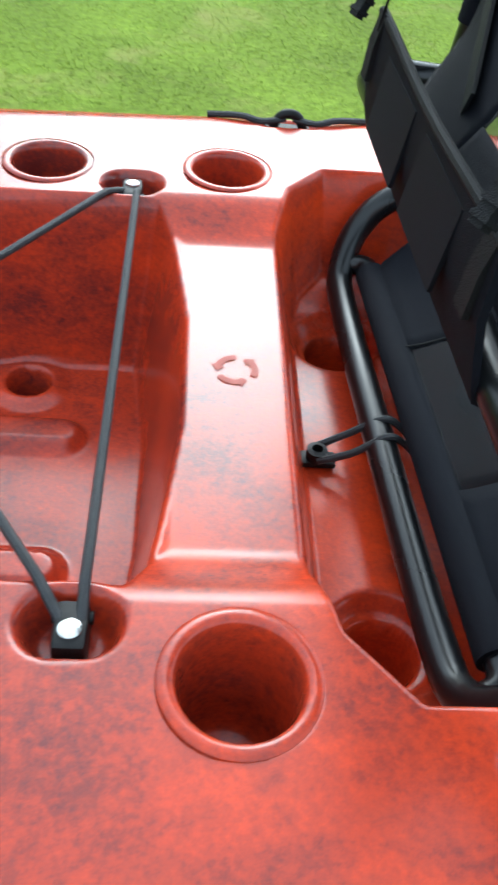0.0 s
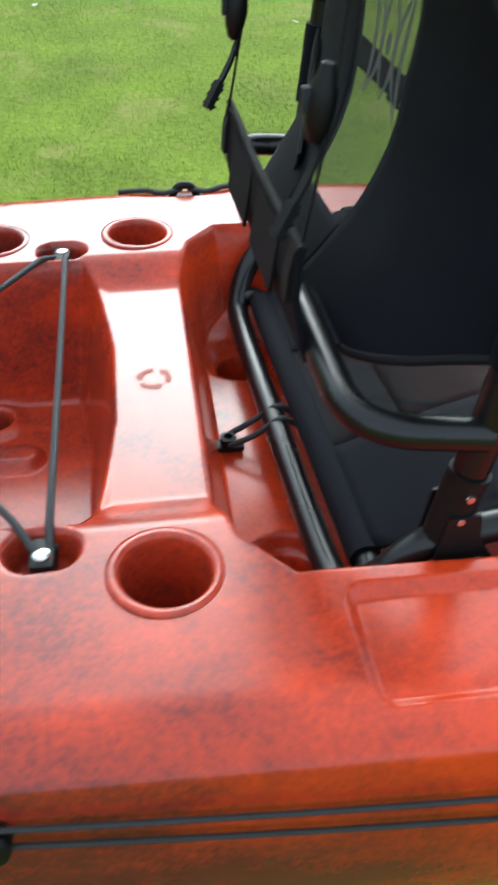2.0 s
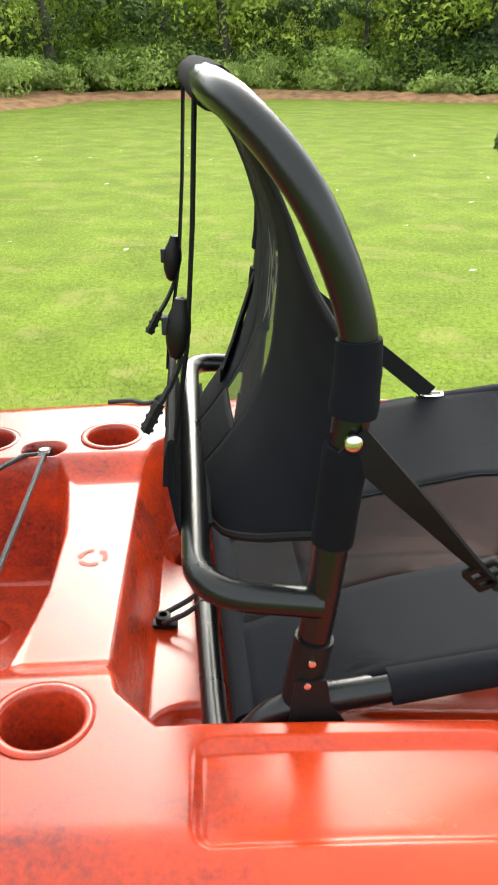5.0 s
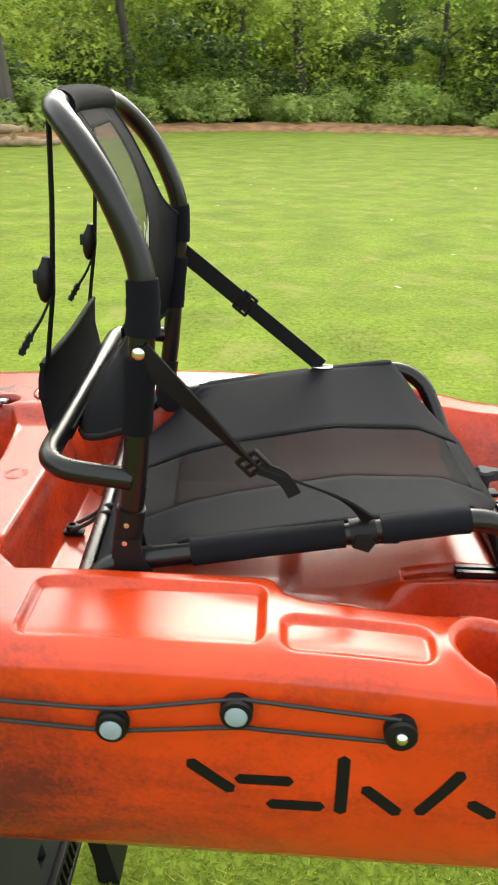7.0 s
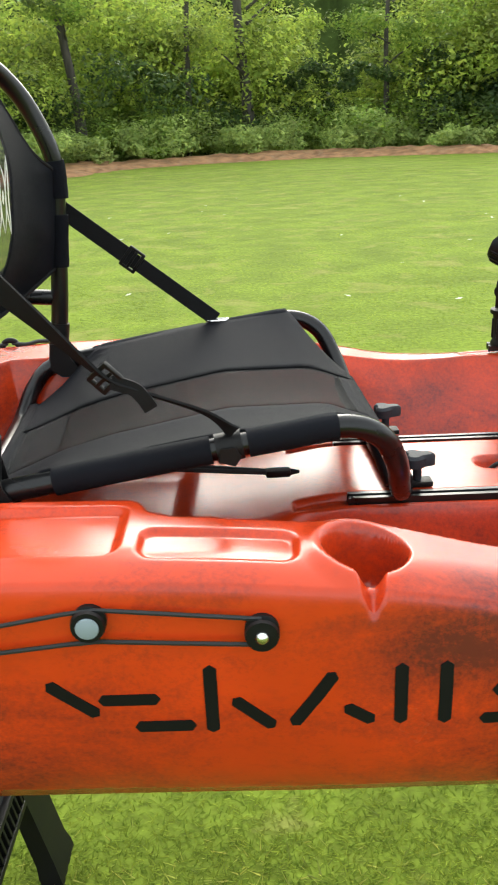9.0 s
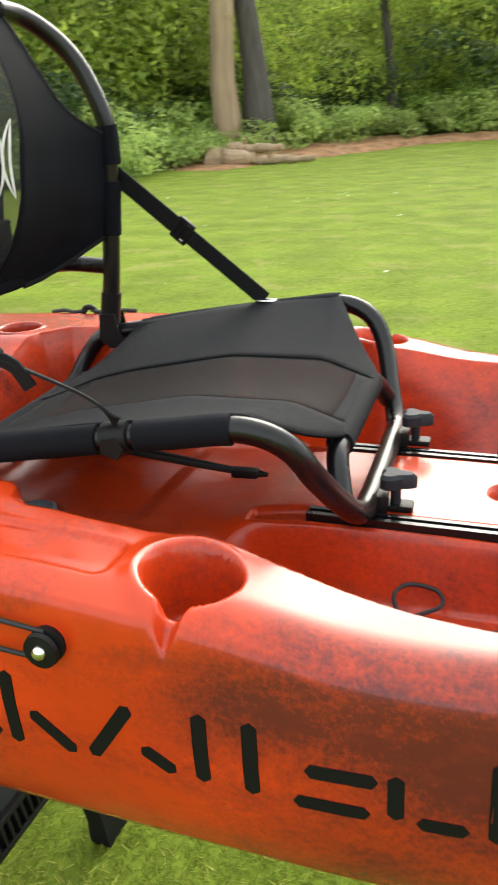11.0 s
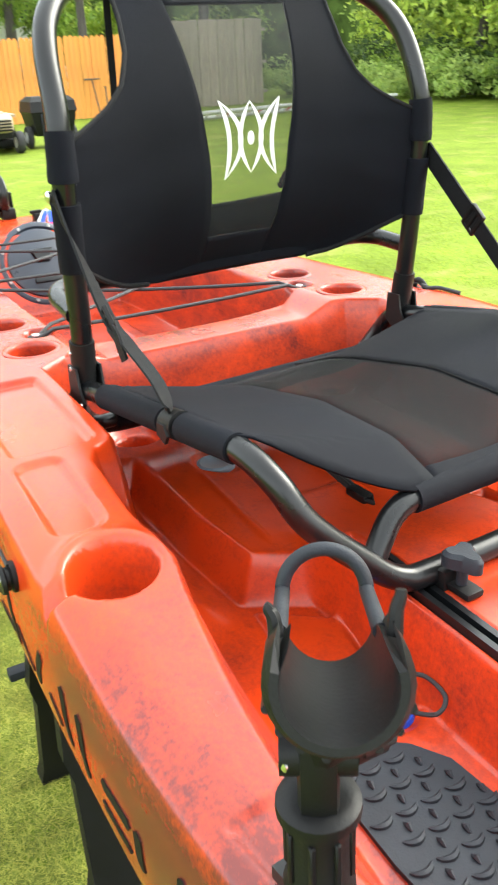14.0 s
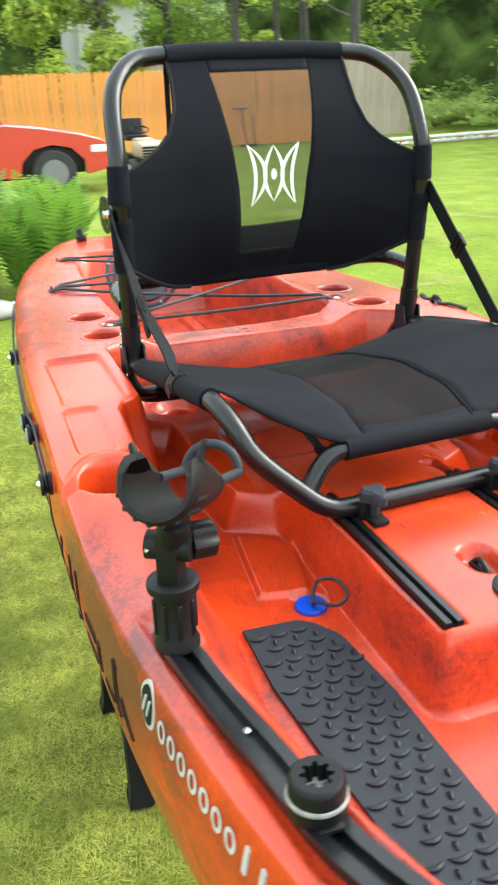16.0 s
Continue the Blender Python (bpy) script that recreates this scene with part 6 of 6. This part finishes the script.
def riding_mower(x, y):
    ob = thing("riding_mower", (x, y, 0), "tan and black riding lawn mower parked by the fence", "lawn mower")
    part("hood", join(rbox(x + 0.45, y, 0.52, 0.75, 0.44, 0.3, 0.1, 3), rbox(x + 0.2, y, 0.66, 0.35, 0.36, 0.12, 0.05)), M_TAN, ob)
    part("grille", join(*[rbox(x + 0.832, y, 0.42 + 0.05 * k, 0.012, 0.34, 0.03, 0.004, 1) for k in range(4)]), M_PLASTIC, ob)
    part("headlight", rbox(x + 0.82, y, 0.62, 0.03, 0.34, 0.05, 0.012), M_SIDING, ob)
    for s in (-1, 1):
        part("fender", rbox(x - 0.45, y + s * 0.38, 0.6, 0.62, 0.26, 0.06, 0.025), M_TAN, ob)
        wheel_at2(ob, x - 0.45, y + s * 0.36, 0.27, 0.27, 0.24)
        wheel_at2(ob, x + 0.62, y + s * 0.32, 0.19, 0.19, 0.14)
    part("frame", rbox(x + 0.05, y, 0.34, 1.3, 0.4, 0.14, 0.03), M_PLASTIC, ob)
    part("mower_deck", rbox(x + 0.1, y - 0.05, 0.16, 0.6, 1.12, 0.16, 0.05), M_PLASTIC, ob)
    part("seat", join(rbox(x - 0.5, y, 0.7, 0.4, 0.44, 0.1, 0.04), place(rbox(0, 0, 0.18, 0.1, 0.44, 0.36, 0.045), pose(x - 0.68, y, 0.7, 0, -12, 0))), M_PLASTIC, ob)
    part("steering_wheel", tube([(x - 0.02 + 0.1 * math.cos(t), y + 0.17 * math.sin(t), 0.86 + 0.1 * math.cos(t) * -0.6) for t in np.linspace(0, 6.283, 20)[:-1]], 0.016, 7, closed=True), M_PLASTIC, ob)
    part("steering_column", tube([(x + 0.1, y, 0.68), (x - 0.02, y, 0.85)], 0.02, 8), M_PLASTIC, ob)


def wheel_at2(parent, x, y, z, r, w):
    m = pose(x, y, z, 90, 0, 0)
    t = part("wheel", place(lathe([(r * 0.5, -w / 2), (r * 0.9, -w / 2), (r, -w * 0.25), (r, w * 0.25), (r * 0.9, w / 2), (r * 0.5, w / 2)], 22), m), M_TYRE, parent)
    part("rim", place(lathe([(r * 0.15, -w * 0.56), (r * 0.5, -w * 0.53), (r * 0.5, w * 0.53), (r * 0.15, w * 0.56)], 16), m), M_SIDING, t)


riding_mower(-15.5, 3.3)


def lawn_cart(x, y):
    ob = thing("lawn_cart", (x, y, 0), "black plastic grass-catcher cart beside the mower", "cart")
    V = []
    for z, w, d in ((0.22, 0.32, 0.28), (0.3, 0.36, 0.32), (0.62, 0.42, 0.38), (0.64, 0.44, 0.4), (0.82, 0.42, 0.36), (0.9, 0.34, 0.22)):
        V += [(x - d, y - w, z), (x + d, y - w, z), (x + d, y + w, z), (x - d, y + w, z)]
    F = [(3, 2, 1, 0), (20, 21, 22, 23)] + [(i * 4 + k, i * 4 + (k + 1) % 4, i * 4 + 4 + (k + 1) % 4, i * 4 + 4 + k) for i in range(5) for k in range(4)]
    part("bin", (V, F), M_PLASTIC, ob, sharp=25)
    for k in range(5):
        part("slat", rbox(x + 0.385, y - 0.24 + 0.12 * k, 0.46, 0.02, 0.03, 0.3, 0.006, 1), M_RUBBER, ob)
    part("sticker", rbox(x + 0.4, y + 0.12, 0.74, 0.01, 0.18, 0.08, 0.002, 1), M_SILVER, ob, "red and white sticker")
    for s in (-1, 1):
        wheel_at2(ob, x, y + s * 0.42, 0.2, 0.2, 0.1)


lawn_cart(-15.6, 4.42)


def ladder():
    ob = thing("ladder", (-19, 11.5, 0), "aluminium extension ladder lying along the lawn's edge", "ladder")
    a, b = Vector((-18.4, 8.6, 0.0)), Vector((-19.4, 15.2, 0.0))
    d = (b - a).normalized()
    n = Vector((d.y, -d.x, 0))
    for off in (0.0, 0.42):
        part("rail", tube([a + n * off + Vector((0, 0, 0.06 + off * 0.35)), b + n * off + Vector((0, 0, 0.06 + off * 0.35))], 0.045, 6), M_SIDING, ob)
    for k in range(21):
        p = a.lerp(b, (k + 0.5) / 21)
        part("rung", tube([p + Vector((0, 0, 0.06)), p + n * 0.42 + Vector((0, 0, 0.207))], 0.02, 8), M_ALU if k % 3 else M_RED, ob)
    part("foot", rbox(a.x, a.y, 0.05, 0.1, 0.12, 0.1, 0.02), M_RED, ob, "red ladder foot")


ladder()


def far_house():
    ob = thing("house", (-49, 11, 0), "white sided house glimpsed far behind the trees", "house")
    part("wall", rbox(-50, 11.5, 3, 6, 8, 6, 0), M_SIDING, ob, smooth=False)
    part("roof", ([(-53.4, 7.2, 5.9), (-46.6, 7.2, 5.9), (-46.6, 15.8, 5.9), (-53.4, 15.8, 5.9), (-50, 7.2, 8.6), (-50, 15.8, 8.6)], [(0, 1, 4), (2, 3, 5), (1, 2, 5, 4), (3, 0, 4, 5), (3, 2, 1, 0)]), M_ROOF, ob, smooth=False)
    for y in (9, 11.5, 14):
        w = part("window", rbox(-46.97, y, 4.2, 0.08, 1.0, 1.4, 0.01), M_SIDING, ob)
        part("pane", rbox(-46.92, y, 4.2, 0.04, 0.84, 1.24, 0), M_GLASS, w, smooth=False)


far_house()


# ---- ferns and edging stones ----
def frond(seed):
    rng = random.Random(seed)
    L, n = rng.uniform(0.85, 1.05), 26
    line = [Vector((0.42 * L * t ** 1.6, 0, L * (t - 0.22 * t ** 3))) for t in np.linspace(0, 1, n)]
    V, F = tube(line, [0.006 * (1 - 0.8 * k / n) for k in range(n)], 5)
    V = [tuple(v) for v in V]
    for k in range(3, n):
        t = k / n
        w = L * 0.17 * math.sin(math.pi * min(1, 0.12 + 0.9 * t)) + 0.008
        d = (line[min(k + 1, n - 1)] - line[k - 1]).normalized()
        for s in (-1, 1):
            o, b = len(V), line[k]
            tip = b + Vector((0, s * w, 0)) + d * w * 0.45 + Vector((0, 0, -0.1 * w))
            mid = b.lerp(tip, 0.45)
            V += [tuple(b), tuple(mid + d * 0.014), tuple(tip), tuple(mid - d * 0.014)]
            F.append((o, o + 1, o + 2, o + 3))
    me = bpy.data.meshes.new("frond")
    me.from_pydata(V, [], F)
    me.materials.append(M_FERN)
    return me


FRONDS = [frond(k) for k in range(4)]
rng = random.Random(8)
for k in range(26):
    x, y = -5.25 - rng.uniform(0, 2.2), rng.uniform(-1.9, 0.45) + 0.0
    if k < 7:
        x, y = -5.2 - rng.uniform(0, 0.3), -1.5 + 0.3 * k
    ob = thing("fern", (x, y, 0), "fresh green ostrich fern growing in a bed", "fern", "ferns in the bed")
    for j in range(11):
        f = new("frond", FRONDS[j % 4])
        f.parent, f.matrix_parent_inverse = ob, ob.matrix_basis.inverted()
        sc = rng.uniform(0.8, 1.2)
        f.matrix_basis = pose(x, y, 0, 0, rng.uniform(-14, 6), 360 * j / 11 + rng.uniform(-14, 14)) @ Matrix.Scale(sc, 4)
for k in range(9):
    bm = bmesh.new()
    bmesh.ops.create_icosphere(bm, subdivisions=2, radius=1)
    for v in bm.verts:
        v.co *= 1 + 0.18 * noise.noise(v.co * 1.7 + Vector((k * 3.1, 0, 0)))
        v.co = Vector((v.co.x * 0.16, v.co.y * 0.2, max(v.co.z, -0.5) * 0.09))
    bm.verts.index_update()
    st = ([tuple(v.co + Vector((-4.95 + 0.05 * math.sin(k), -2.0 + 0.34 * k, 0.045))) for v in bm.verts], [tuple(v.index for v in f.verts) for f in bm.faces])
    bm.free()
    tagged(part("edging_stone", st, M_STONE, sharp=0), "rough grey stone edging the fern bed", "stone", "edging stones")


# ---- grass blades near the kayak ----
def grass():
    rng = np.random.default_rng(17)
    for name, n, region, hgt in (("grass", 330000, (-4.2, 4.6, 0.35, 24.0), (0.004, 0.009)), ("grass_under", 210000, (-2.6, 2.0, -1.2, 0.35), (0.006, 0.014)),
                                 ("grass_stern", 90000, (-9.5, -2.2, -1.6, 6.0), (0.004, 0.010))):
        x0, x1, y0, y1 = region
        if name == "grass":
            p = np.stack([rng.normal(0.2, 2.6, n), y0 + (y1 - y0) * rng.uniform(0, 1, n) ** 2.9, np.zeros(n)], 1)
            p[:, 1] -= rng.exponential(0.7, n) * (p[:, 1] < 2.5)
            p[:, 0] *= 1 + np.maximum(0, p[:, 1] - 4) * 0.12
        elif name == "grass_stern":
            p = np.stack([rng.normal(-5.0, 2.2, n), rng.normal(2.0, 3.2, n), np.zeros(n)], 1)
        else:
            p = np.stack([rng.normal(-0.6, 1.3, n), rng.normal(-0.1, 0.18, n) - abs(rng.normal(0.4, 0.75, n)), np.zeros(n)], 1)
        a = rng.uniform(0, 6.283, n)
        h = rng.uniform(*hgt, n) * (0.75 + 0.5 * (np.sin(p[:, 0] * 2.1) * np.sin(p[:, 1] * 1.7) + 1) / 2)
        w = rng.uniform(0.0014, 0.0028, n) * (0.8 + 0.16 * np.hypot(p[:, 0], p[:, 1]))
        # each blade bends over, its flat side up
        u = np.stack([np.sin(a), -np.cos(a), np.zeros(n)], 1)
        bend = rng.uniform(1.2, 3.4, n)
        lean = np.stack([np.cos(a) * bend, np.sin(a) * bend, np.ones(n)], 1) * h[:, None]
        V = np.stack([p - u * w[:, None], p + u * w[:, None], p + lean], 1)
        under = name == "grass_under"
        tagged(fast(name, V, 3, M_BLADE_DRY if under else M_BLADE), "short dry yellowish grass blades" if under else "short mown grass blades", "grass", kind="stuff")


grass()


def fallen_leaves():
    rng = np.random.default_rng(9)
    out = []
    for k in range(70):
        x, y = rng.uniform(-6, 7), rng.uniform(0.9, 16)
        s, a = rng.uniform(0.02, 0.045), rng.uniform(0, 6.3)
        u, v = np.array([math.cos(a), math.sin(a), 0.15]) * s, np.array([-math.sin(a), math.cos(a), 0.1]) * s * 0.6
        c = np.array([x, y, 0.045])
        out += [c - u, c + v, c + u, c - v]
    tagged(fast("fallen_leaves", out, 4, M_PETAL), "pale fallen leaves scattered on the lawn", "leaves", kind="stuff")


fallen_leaves()
